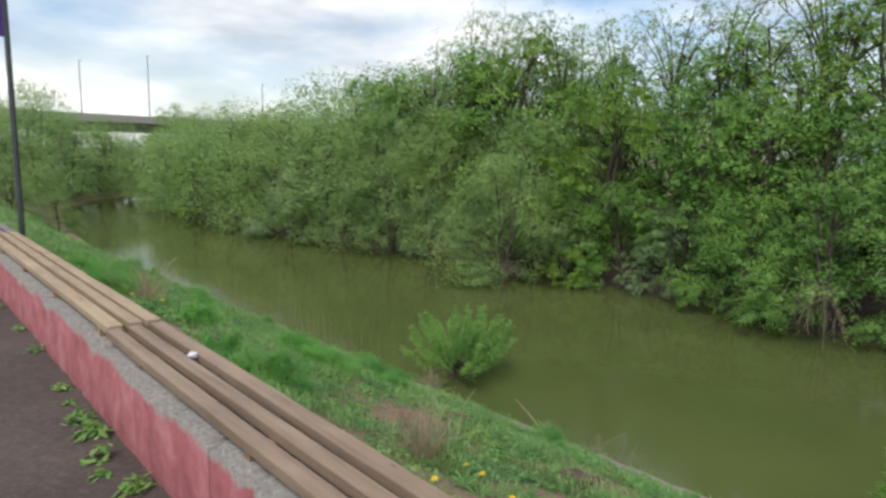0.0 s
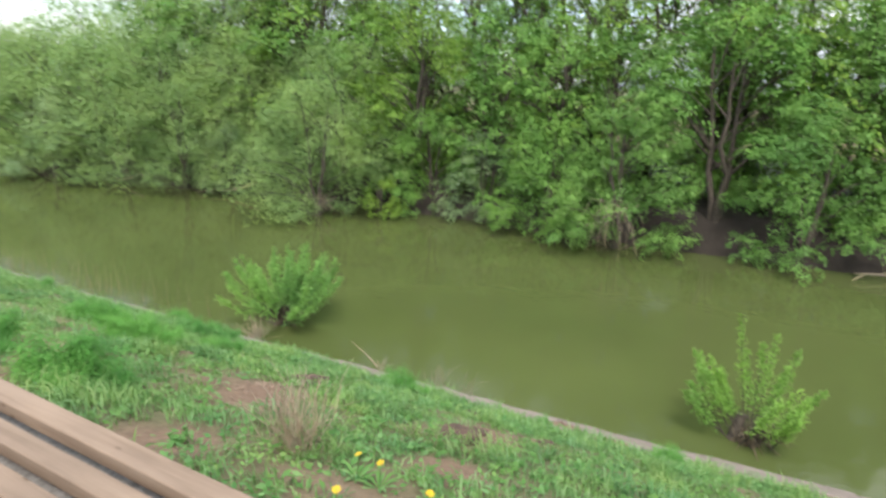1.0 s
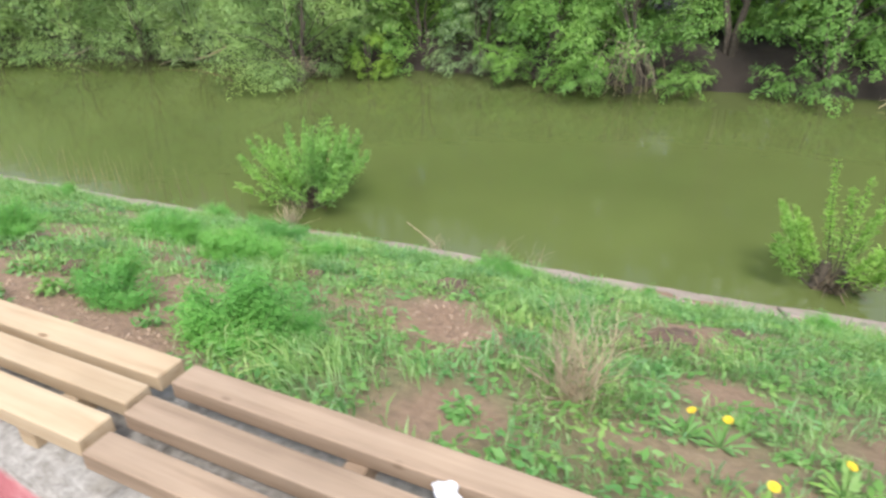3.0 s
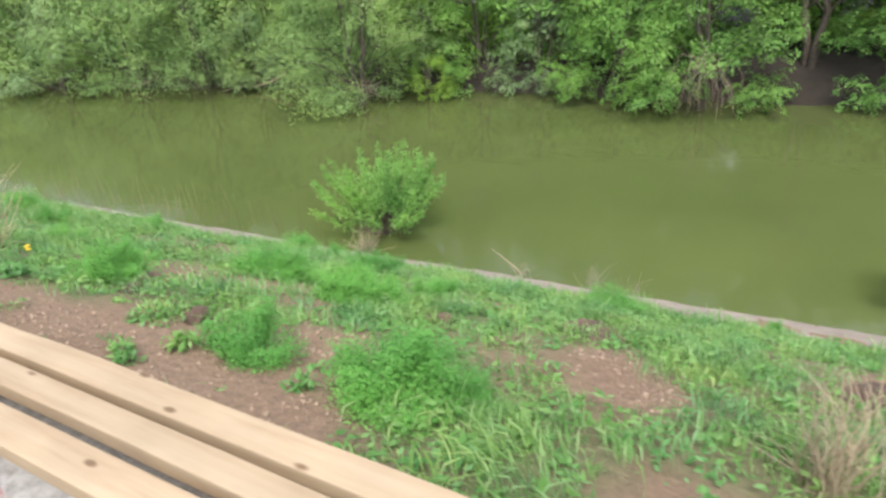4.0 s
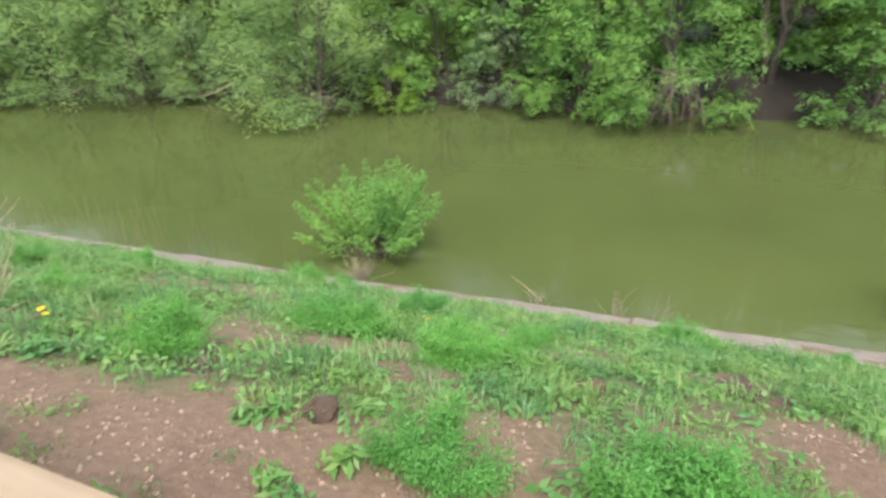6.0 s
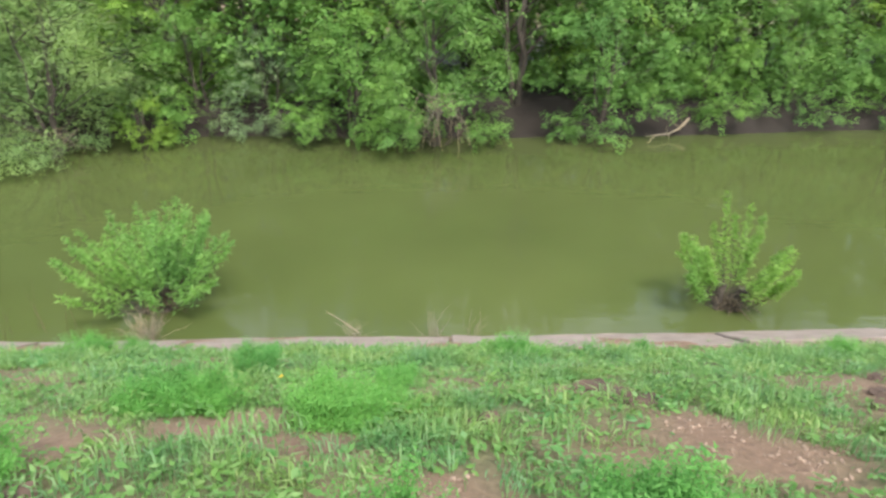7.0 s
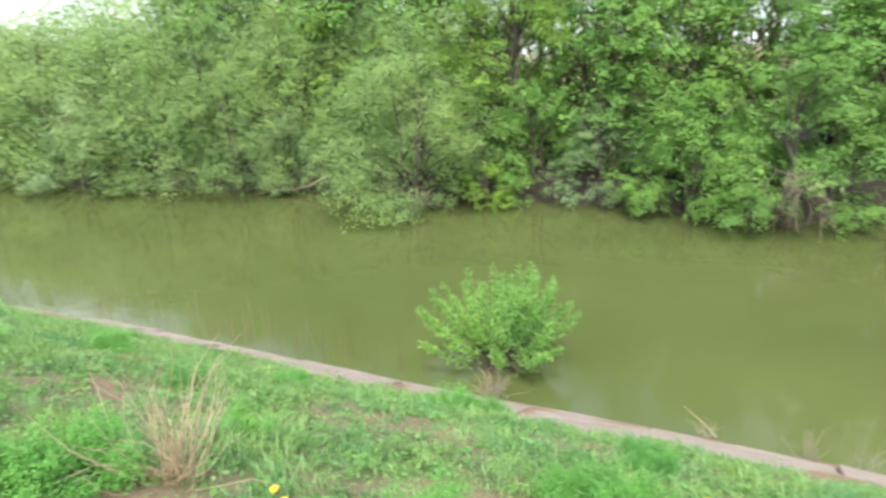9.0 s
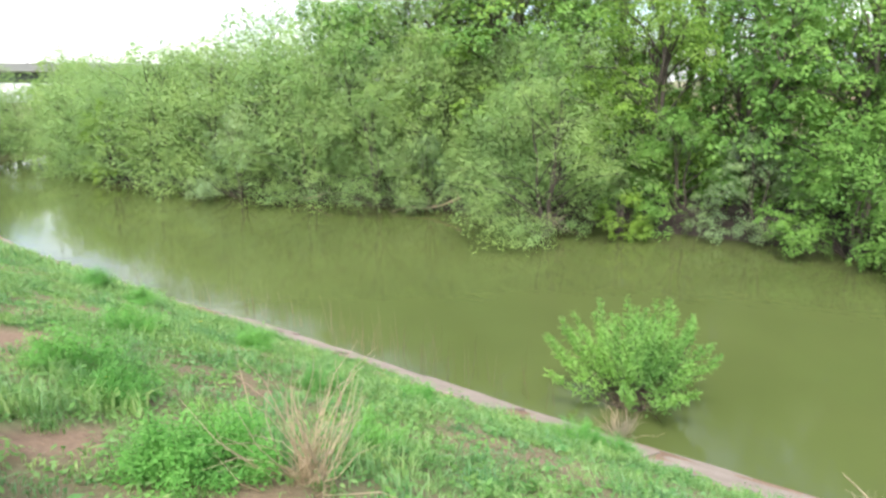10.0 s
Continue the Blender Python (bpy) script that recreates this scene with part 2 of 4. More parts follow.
# ---- building helpers ----
def mesh_from(name, verts, faces, material):
    """A mesh from arrays: verts (n, 3), faces (m, 3 or 4)."""
    me = bpy.data.meshes.new(name)
    verts, faces = np.asarray(verts, np.float32), np.asarray(faces, np.int32)
    m, k = faces.shape
    me.vertices.add(len(verts))
    me.vertices.foreach_set("co", verts.ravel())
    me.loops.add(m * k)
    me.loops.foreach_set("vertex_index", faces.ravel())
    me.polygons.add(m)
    me.polygons.foreach_set("loop_start", np.arange(0, m * k, k, dtype=np.int32))
    me.update(calc_edges=True)
    me.validate()
    me.materials.append(material)
    return me


def from_bm(name, bm, material, smooth=False):
    me = bpy.data.meshes.new(name)
    bm.to_mesh(me)
    bm.free()
    me.materials.append(material)
    if smooth:
        me.polygons.foreach_set("use_smooth", [True] * len(me.polygons))
    return me


def part(name, data, parent, label="", m=None):
    ob = new(name, data)
    ob.parent = parent
    if m is not None:
        ob.matrix_basis = m
    if label:
        tagged(ob, label)
    return ob


def thing(name, label, category, at=None, group="", kind="", data=None):
    ob = new(name, data)
    if at is not None:
        ob.matrix_basis = at
    return tagged(ob, label, category, group, kind)


def box_bm(x0, y0, z0, x1, y1, z1, bevel=0.0, segments=1):
    bm = bmesh.new()
    bmesh.ops.create_cube(bm, size=1, matrix=Matrix.LocRotScale(((x0 + x1) / 2, (y0 + y1) / 2, (z0 + z1) / 2), None, (x1 - x0, y1 - y0, z1 - z0)))
    if bevel:
        bmesh.ops.bevel(bm, geom=bm.edges[:], offset=bevel, segments=segments, affect="EDGES", profile=0.6)
    return bm


def tube(points, radii, sides=6):
    """A tapered tube along points: arrays of verts and quads."""
    points = np.asarray(points, float)
    ring = np.linspace(0, 2 * np.pi, sides, endpoint=False)
    vs, fs = [], []
    for i, p in enumerate(points):
        d = points[min(i + 1, len(points) - 1)] - points[max(i - 1, 0)]
        d = d / (np.linalg.norm(d) + 1e-9)
        a = np.cross(d, (0.31, 0.87, 0.38))
        a /= np.linalg.norm(a) + 1e-9
        b = np.cross(d, a)
        vs.append(p + radii[i] * (np.cos(ring)[:, None] * a + np.sin(ring)[:, None] * b))
        if i:
            o = (i - 1) * sides
            fs += [(o + j, o + (j + 1) % sides, o + sides + (j + 1) % sides, o + sides + j) for j in range(sides)]
    return np.concatenate(vs), np.array(fs)


def join(pieces):
    vs, fs, o = [], [], 0
    for v, f in pieces:
        vs.append(v)
        fs.append(f + o)
        o += len(v)
    return np.concatenate(vs), np.concatenate(fs)


def leaves(rng, points, outward, length, width, droop=0.2, spread=0.8):
    """One folded four-cornered leaf at each point; outward: the way each leaf turns its face."""
    n = len(points)
    face = outward + rng.normal(0, spread, (n, 3)) * 0.6 + np.array([0, 0, 0.35])
    face /= np.linalg.norm(face, axis=1)[:, None] + 1e-9
    axis = np.cross(face, rng.normal(0, 1, (n, 3)))
    axis /= np.linalg.norm(axis, axis=1)[:, None] + 1e-9
    axis[:, 2] -= droop
    axis /= np.linalg.norm(axis, axis=1)[:, None] + 1e-9
    side = np.cross(face, axis)
    side /= np.linalg.norm(side, axis=1)[:, None] + 1e-9
    s = rng.uniform(0.6, 1.35, n)[:, None]
    L, W = length * s, width * s
    mid = points + axis * L * 0.45
    v = np.stack([points, mid + side * W * 0.5 - face * W * 0.12, points + axis * L - face * L * 0.1, mid - side * W * 0.5 - face * W * 0.12], 1).reshape(-1, 3)
    f = np.arange(4 * n).reshape(n, 4)
    return v, f


def small_leaves(rng, points, outward, length, width, droop, spread):
    """Three-cornered leaves for crowns that stay far off."""
    v, f = leaves(rng, points, outward, length, width, droop, spread)
    v = v.reshape(-1, 4, 3)
    v = np.stack([v[:, 0] * 0.45 + v[:, 1] * 0.55, v[:, 2], v[:, 3] * 0.8 + v[:, 0] * 0.2], 1)
    return v.reshape(-1, 3), np.arange(3 * len(v)).reshape(-1, 3)


def unit(rng, n):
    v = rng.normal(0, 1, (n, 3))
    return v / np.linalg.norm(v, axis=1)[:, None]


def bough_points(rng, centre, radius, count, squash=0.8, hollow=0.55):
    """Points in the outer shell of an uneven bough."""
    d = unit(rng, count)
    lump = 1 + 0.22 * np.sin(d[:, 0] * 5 + centre[0] * 3) + 0.18 * np.sin(d[:, 1] * 6 + centre[1] * 2) + 0.15 * np.sin(d[:, 2] * 7 + centre[2])
    r = radius * (hollow + (1 - hollow) * rng.random(count) ** 0.6) * lump
    p = d * r[:, None]
    p[:, 2] *= squash
    return centre + p, d


# ---- the ground and the river ----
NEAR_EDGE = ((-60, 15.0), (-10, 13.5), (2, 12.55), (5, 12.35), (8, 12.15), (13, 11.98), (17, 11.68), (25, 11.4), (30, 11.0), (42, 10.6), (60, 12.0), (76, 15.0), (84, 19.0), (92, 27.0), (110, 44.0), (400, 240.0))
FAR_EDGE = ((-60, 33.0), (-12, 29.2), (-5, 28.8), (2, 27.6), (8, 27.2), (20, 27.2), (32, 26.4), (42, 24.2), (60, 22.6), (76, 24.3), (84, 28.0), (92, 36.0), (110, 54.0), (400, 255.0))
PATH_Z = 4.42


def near_edge(y):
    return np.interp(y, *zip(*NEAR_EDGE))


def far_edge(y):
    return np.interp(y, *zip(*FAR_EDGE))


def wobble(x, y):
    return 0.5 * np.sin(1.3 * x + 0.7 * y) + 0.3 * np.sin(2.9 * x - 1.7 * y + 1) + 0.2 * np.sin(5.3 * y + 3.1 * x)


def ground_z(x, y):
    """Height of the ground: the path, the bank's slope, the river bed, the far bank."""
    x, y = np.asarray(x, float), np.asarray(y, float)
    e, f = near_edge(y), far_edge(y)
    t = np.clip((x - 2.6) / (e - 2.6), 0, 1.5)
    slope = 4.42 - 4.34 * t + 0.25 * np.sin(np.pi * np.clip(t / 0.84, 0, 1)) ** 1.3 + 0.06 * wobble(x, y) * np.clip(4 * t, 0, 1) * np.clip(8 * (1 - t), 0, 1)
    z = np.where(x < 2.6, PATH_Z + 0.012 * wobble(2 * x, 2 * y), slope)
    bed = np.maximum(-1.3, 0.08 - 0.7 * (x - e))
    z = np.where(x > e, bed, z)
    bank = np.clip(-1.3 + 0.75 * (x - f + 1.4), -1.3, 1.1 + 0.02 * np.clip(x - f, 0, 100)) + 0.1 * wobble(0.6 * x, 0.6 * y)
    return np.where(x > f - 1.4, bank, z)


SOIL = ((3.6, 12.88, 0.45, 0.5), (3.57, 11.95, 0.6, 0.8), (3.71, 11.23, 0.55, 0.6), (3.61, 10.49, 0.5, 0.6), (3.48, 9.95, 0.4, 0.5), (3.46, 11.59, 0.55, 0.7), (3.71, 11.96, 0.5, 0.6), (5.7, 11.85, 0.4, 0.35), (4.43, 10.56, 0.3, 0.5), (5.45, 8.9, 0.4, 0.3), (5.1, 8.5, 0.35, 0.3), (5.08, 8.83, 0.25, 0.2), (3.75, 8.11, 0.5, 0.4), (4.74, 5.85, 0.5, 0.4), (5.15, 6.81, 0.35, 0.35), (5.55, 11.99, 0.5, 0.3), (5.11, 11.26, 0.35, 0.35), (5.02, 12.88, 0.35, 0.3), (4.11, 18.63, 0.35, 0.3), (3.35, 15.62, 0.4, 0.3), (6.57, 9.35, 0.35, 0.3), (6.05, 7.23, 0.3, 0.3), (6.4, 7.17, 0.35, 0.3))


def cover(x, y):
    """How densely the bank is grown at a place, from 0 to 1."""
    c = np.ones_like(x)
    for sx, sy, a, b in SOIL:
        d = ((x - sx) / a) ** 2 + ((y - sy) / b) ** 2
        c = np.minimum(c, np.clip((d + 0.35 * wobble(4 * x, 4 * y) + 0.35 * wobble(11 * x + 3, 9 * y) - 0.55) * 1.3, 0.03, 1))
    patch = 0.5 + 0.5 * np.sin(2.1 * x + 0.8 * np.sin(1.7 * y)) * np.sin(1.6 * y + 0.9 * np.sin(2.3 * x))
    c *= 0.16 + 0.84 * patch
    return c * np.clip((near_edge(y) - 1.85 + 0.02 * np.clip(y - 6, 0, 14) + 0.5 * wobble(1.7 * x, 2.2 * y) - x) * 3.0, 0, 1)


def grid_mesh(name, xs, ys, material, lift=0.0):
    X, Y = np.meshgrid(xs, ys)
    Z = ground_z(X, Y) + lift
    v = np.stack([X, Y, Z], -1).reshape(-1, 3)
    i = np.arange(len(ys) - 1)[:, None] * len(xs) + np.arange(len(xs) - 1)[None]
    f = np.stack([i, i + 1, i + len(xs) + 1, i + len(xs)], -1).reshape(-1, 4)
    me = mesh_from(name, v, f, material)
    me.polygons.foreach_set("use_smooth", [True] * len(me.polygons))
    grown = np.where(X < 2.5, 0.0, np.where(X > far_edge(Y) - 2, 0.1, np.clip(1.15 * cover(X, Y), 0, 1)))
    grown = np.where((Y < -4) | (Y > 60) | (X < -4), 0.8, grown)
    me.attributes.new("cover", "FLOAT", "POINT").data.foreach_set("value", grown.ravel().astype(np.float32))
    # far-bank strip whose colour carries the bushes' shade
    shaded_bank = np.where((X > far_edge(Y) - 2.5) & (X < far_edge(Y) + 30), 1.0, 0.0)
    me.attributes.new("shaded_litter", "FLOAT", "POINT").data.foreach_set("value", shaded_bank.ravel().astype(np.float32))
    return me


XS = np.unique(np.concatenate([[-2500, -900, -300, -100, -40, -18, -9, -5, -3], np.arange(-2, 2.5, 0.3), np.arange(2.5, 14, 0.22), np.arange(14, 27, 1.0), np.arange(27, 40, 0.6), [42, 46, 52, 60, 75, 100, 150, 300, 900, 2500]]))
YS = np.unique(np.concatenate([[-2500, -900, -300, -120, -60, -30, -15, -8], np.arange(-4, 36, 0.25), np.arange(36, 70, 1.0), np.arange(70, 140, 4.0), [150, 180, 240, 400, 900, 2500]]))
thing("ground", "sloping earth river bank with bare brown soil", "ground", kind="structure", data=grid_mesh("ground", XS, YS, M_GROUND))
PXS = np.concatenate([[-40, -20, -10, -6, -4], np.arange(-3, 2.2, 0.35), [2.3]])
PYS = np.concatenate([[-30, -15, -8, -4], np.arange(-2, 20, 0.4), [22, 26, 32, 40, 60]])
thing("path", "trodden grey-brown earth path beside the low wall", "path", kind="structure", data=grid_mesh("path", PXS, PYS, M_PATH, 0.035))
wv = [(-300, -400, 0), (400, -400, 0), (400, 600, 0), (-300, 600, 0)]
thing("water", "still murky olive-green river water", "river", kind="structure", data=mesh_from("water", wv, [(0, 1, 2, 3)], M_WATER))


# ---- bench wall ----
def wall_block(y0, y1, seed):
    bm = box_bm(2.215, y0, 3.9, 2.66, y1, 4.945)
    bmesh.ops.bevel(bm, geom=[e for e in bm.edges if e.verts[0].co.z > 4.9 and e.verts[1].co.z > 4.9], offset=0.025, segments=2, affect="EDGES")
    bmesh.ops.subdivide_edges(bm, edges=[e for e in bm.edges if abs(e.verts[0].co.y - e.verts[1].co.y) > 1], cuts=44)
    for v in bm.verts:
        if v.co.z > 4.8:
            q = v.co * 5 + Vector((seed, 0, 0))
            v.co += noise.noise_vector(q) * 0.014
            chip = noise.noise(q * 1.7)
            if chip > 0.25 and v.co.x < 2.3:
                v.co.x += (chip - 0.25) * 0.09
                v.co.z -= (chip - 0.25) * 0.07
    return from_bm("block", bm, M_WALL, True)


wall = thing("low_wall", "low concrete wall with worn pinkish red paint", "wall", kind="structure")
for n in range(17):
    y0 = -6.0 + n * 1.75 + 0.2
    part("block", wall_block(y0 + 0.006, y0 + 1.744, n * 3.7), wall)


def plank_mesh(length, material, width=0.097, thick=0.052, seed=0.0):
    """A sawn plank with slightly wavy, worn arrises."""
    bm = box_bm(-width / 2, 0, -thick, width / 2, length, 0)
    bmesh.ops.subdivide_edges(bm, edges=[e for e in bm.edges if e.calc_length() > 1], cuts=int(length * 9))
    bmesh.ops.bevel(bm, geom=[e for e in bm.edges if abs(e.verts[0].co.x - e.verts[1].co.x) < 1e-4 and abs(e.verts[0].co.z - e.verts[1].co.z) < 1e-4 or min(e.verts[0].co.y, e.verts[1].co.y) > length - 1e-3 or max(e.verts[0].co.y, e.verts[1].co.y) < 1e-3], offset=0.006, segments=2, affect="EDGES", profile=0.6)
    for v in bm.verts:
        q = Vector((v.co.x * 9, v.co.y * 2.3 + seed, v.co.z * 9))
        v.co += noise.noise_vector(q) * 0.003
        wane = noise.noise(Vector((seed * 3 + 7 * (v.co.x > 0), v.co.y * 1.1, 2)))
        if wane > 0.3 and abs(v.co.x) > width * 0.4:
            v.co.z -= (wane - 0.3) * 0.02 * (v.co.z > -0.01)
    return from_bm("plank", bm, material)


def bench(name, label, y0, y1, material, planks, lift=0.0):
    """planks: the middle and the width of each board across the wall."""
    ob = thing(name, label, "bench", pose(2.44, y0, 5.05 + lift), group="plank benches along the wall")
    rng = np.random.default_rng(int(y0 * 10) + 100)
    for i, (x, width) in enumerate(planks):
        me = plank_mesh(y1 - y0 - 0.02, material, width, seed=y0 + i * 5.3)
        part("plank", me, ob, m=pose(x - 2.44, 0.01 + rng.uniform(0, 0.03), rng.uniform(-0.003, 0.003), 0, 0, rng.uniform(-0.04, 0.04)))
    y = 0.25
    while y < y1 - y0:
        part("bearer", from_bm("bearer", box_bm(-0.165, -0.03, -0.115, 0.165, 0.03, -0.053, 0.003), material), ob, m=pose(0, y, 0))
        y += 1.45
    return ob


bench("wall_bench", "three weathered brown planks on the low wall", 1.6, 8.24, M_OLD, ((2.299, 0.082), (2.434, 0.08), (2.574, 0.09)))
bench("wall_bench", "three fresh pale yellow pine planks on the low wall", 8.25, 14.0, M_NEW, ((2.321, 0.1), (2.452, 0.08), (2.571, 0.094)), 0.012)
bench("wall_bench", "three old grey planks on the low wall", 14.02, 20.5, M_GREYWOOD, ((2.31, 0.09), (2.44, 0.085), (2.57, 0.095)))


# ---- bushes and trees ----
def crown(seed, height, radius, leaf, width, count, material, boughs=16, low=0.05, squash=0.8, clumps=26, spread=0.8):
    """A crown of many boughs, each of many small sprays of leaves: its mesh and the boughs' centres."""
    rng = np.random.default_rng(seed)
    centres, pts, dirs = [], [], []
    for b in range(boughs):
        t = (b + rng.random()) / boughs
        z = height * (low + (1 - low) * t)
        girth = radius * (0.55 + 0.65 * math.sin(math.pi * min(1, 0.2 + 0.75 * t))) * (1 - 0.55 * t ** 3)
        a = rng.uniform(0, 2 * math.pi)
        d = girth * math.sqrt(rng.uniform(0.1, 0.8))
        r = radius * rng.uniform(0.24, 0.46)
        c = np.array([math.cos(a) * d, math.sin(a) * d, max(z - r * 0.5, r * 0.52)])
        centres.append((c, r))
        sub, sd = bough_points(rng, c, r, clumps, squash, 0.72)
        per = max(3, count // (boughs * clumps))
        for q, e in zip(sub, sd):
            if e[2] < -0.55:
                continue
            w = r * rng.uniform(0.2, 0.4)
            face = e * 0.75 + np.array([0, 0, 0.75])
            face /= np.linalg.norm(face)
            u = np.cross(face, (0.3, 0.9, 0.2))
            u /= np.linalg.norm(u)
            v = np.cross(face, u)
            a, rho = rng.uniform(0, 2 * math.pi, per), np.sqrt(rng.random(per))
            off = w * rho[:, None] * (np.cos(a)[:, None] * u + np.sin(a)[:, None] * v * 0.75)
            pts.append(q + off - face * (0.55 * w * rho[:, None] ** 2) + rng.normal(0, 0.1 * w, (per, 3)))
            dirs.append(face + off / w * 0.6)
    pts, dirs = np.concatenate(pts), np.concatenate(dirs)
    v, f = small_leaves(rng, pts, dirs, leaf, width, 0.3, spread)
    return mesh_from("crown", v, f, material), centres


def limbs(seed, centres, height, stem=0.16, stems=3):
    """Tapered stems with a limb to each bough."""
    rng = np.random.default_rng(seed)
    trunk, out = [], []
    tops = []
    for s in range(stems):
        a = rng.uniform(0, 2 * math.pi)
        tip = np.array([math.cos(a) * height * 0.1 * (stems > 1), math.sin(a) * height * 0.1 * (stems > 1), height * 0.72])
        base = np.array([math.cos(a) * stem * (stems > 1), math.sin(a) * stem * (stems > 1), -0.4])
        ps = [base + (tip - base) * u + rng.normal(0, 0.03 * height, 3) * u * (1 - u) * 2 for u in np.linspace(0, 1, 7)]
        tops.append(ps)
        trunk.append(tube(ps, np.linspace(stem, stem * 0.25, 7), 7))
    for c, r in centres:
        ps = tops[rng.integers(stems)]
        k = int(np.clip(c[2] / (height * 0.72) * 6 - 1, 0, 5))
        a, b = ps[k], c
        mid = (a + b) / 2 + np.array([0, 0, 0.12 * np.linalg.norm(b - a)])
        out.append(tube([a, mid, b], [stem * 0.32, stem * 0.2, stem * 0.08], 5))
        for _ in range(4 if len(centres) < 40 else 1):
            e = c + unit(rng, 1)[0] * r * 0.95
            out.append(tube([b * 0.6 + mid * 0.4, (b + e) / 2, e], [stem * 0.1, stem * 0.07, stem * 0.02], 3))
    return mesh_from("trunk", *join(trunk), M_BARK), mesh_from("limb", *join(out), M_BARK)


KINDS = {}


def tree_kind(key, name, label, category, seed, height, radius, leaf, width, count, material, stem=0.09, stems=3, **more):
    ob = thing(name, label, category, Matrix.Translation((0, 0, -80)))
    c, centres = crown(seed, height, radius, leaf, width, count, material, **more)
    tr, li = limbs(seed + 1, centres, height, stem, stems)
    part("trunk", tr, ob)
    part("limb", li, ob)
    part("crown", c, ob)
    KINDS[key] = ob
    return ob


USED = set()


def plant(key, x, y, turn=0.0, size=1.0, z=None, tip=(0, 0), label="", group="bushes along the river bank"):
    src = KINDS[key]
    if z is None:
        z = float(ground_z(x, y)) - 0.05
    m = pose(x, y, z, tip[0], tip[1], turn)
    if key in USED:
        ob = copy_thing(src, m)
    else:
        ob = src
        USED.add(key)
        ob.matrix_basis = m
    ob.scale = (size, size, size)
    tagged(ob, label, "", group)
    return ob


tree_kind("willow", "willow_bush", "dense grey-green willow bush hanging over the water", "bush", 11, 6.0, 3.4, 0.13, 0.058, 34000, M_WILLOW, boughs=34, low=0.0, spread=0.3, clumps=66)
tree_kind("silver", "silver_bush", "silvery pale-leaved bush at the water's edge", "bush", 21, 4.8, 2.9, 0.13, 0.075, 22000, M_SILVER, boughs=24, low=0.0, spread=0.5, clumps=34)
tree_kind("yellow", "yellow_green_tree", "yellow-green broad-leaved tree on the far bank", "tree", 31, 9.5, 3.8, 0.19, 0.14, 20000, M_YELLOW, boughs=28, low=0.1, stem=0.2, spread=0.45, clumps=32)
tree_kind("green", "green_tree", "dark green broad-leaved tree on the far bank", "tree", 41, 8.5, 3.6, 0.18, 0.14, 20000, M_GREEN, boughs=28, low=0.04, stem=0.2, spread=0.45, clumps=32)
tree_kind("low", "green_bush", "green leafy bush over the water", "bush", 51, 5.0, 2.8, 0.115, 0.09, 27000, M_GREEN, boughs=24, low=0.0, spread=0.45, clumps=34)
tree_kind("hazel", "pale_green_bush", "pale green broad-leaved bush over the water", "bush", 56, 6.2, 2.8, 0.115, 0.09, 30000, M_HAZEL, boughs=28, low=0.03, spread=0.45, clumps=34)
tree_kind("mass", "willow_thicket", "rounded soft grey-green willow thicket by the river", "bush", 81, 6.2, 3.7, 0.22, 0.1, 14000, M_WILLOW, boughs=46, low=0.0, spread=0.1, clumps=60)
tree_kind("bright", "bright_bush", "small bright yellow-green bush at the waterline", "bush", 61, 2.2, 1.5, 0.11, 0.085, 8000, M_YELLOW, boughs=12, low=0.0, spread=0.4)
tree_kind("tall", "slender_tree", "tall thinly leaved tree with twigs against the sky", "tree", 71, 13.0, 2.9, 0.17, 0.085, 11000, M_WILLOW, boughs=32, low=0.14, stem=0.16, stems=3, clumps=16)
tree_kind("over", "green_tree", "green broad-leaved tree arching over a dark hollow", "tree", 47, 8.5, 3.4, 0.18, 0.14, 16000, M_GREEN, boughs=24, low=0.42, stem=0.16, spread=0.45, clumps=30)
tree_kind("backyellow", "yellow_green_tree", "yellow-green broad-leaved tree behind the bushes", "tree", 33, 9.5, 3.8, 0.22, 0.16, 11000, M_YELLOW, boughs=24, low=0.2, stem=0.2, spread=0.4, clumps=26)
tree_kind("backgreen", "green_tree", "green broad-leaved tree behind the bushes", "tree", 43, 8.5, 3.6, 0.22, 0.16, 11000, M_GREEN, boughs=24, low=0.2, stem=0.2, spread=0.4, clumps=26)

rng = np.random.default_rng(5)
# front row along the far waterline, upstream to downstream
FRONT = (("hazel", 31.2, -13, 0.95), ("low", 29.8, -8.2, 0.9), ("hazel", 31.0, -3.8, 0.9), ("low", 30.4, 0.3, 0.85), ("hazel", 28.2, 5.0, 0.95), ("hazel", 26.3, 11.3, 0.95), ("low", 27.0, 14.8, 0.92),
         ("silver", 28.6, 18.3, 0.8), ("low", 28.8, 21.3, 0.95), ("willow", 24.2, 25.0, 1.04), ("willow", 28.0, 29.6, 1.0), ("willow", 25.6, 36.0, 1.05), ("silver", 26.6, 33.4, 0.8), ("willow", 25.0, 41, 1.1), ("silver", 23.4, 45.5, 1.1), ("mass", 24.0, 49.5, 1.05),
         ("mass", 23.4, 55, 1.1), ("yellow", 22.7, 60.5, 0.6), ("mass", 23.8, 64, 1.1), ("mass", 24.6, 70, 1.2), ("mass", 25.9, 77, 1.3), ("mass", 29.5, 85, 1.6), ("mass", 36.0, 94, 1.9), ("mass", 44.0, 103, 1.9))
for key, x, y, s in FRONT:
    plant(key, x, y, rng.uniform(0, 360), s, 0.22)
plant("bright", 25.9, 22.6, 30, 0.85, 0.1)
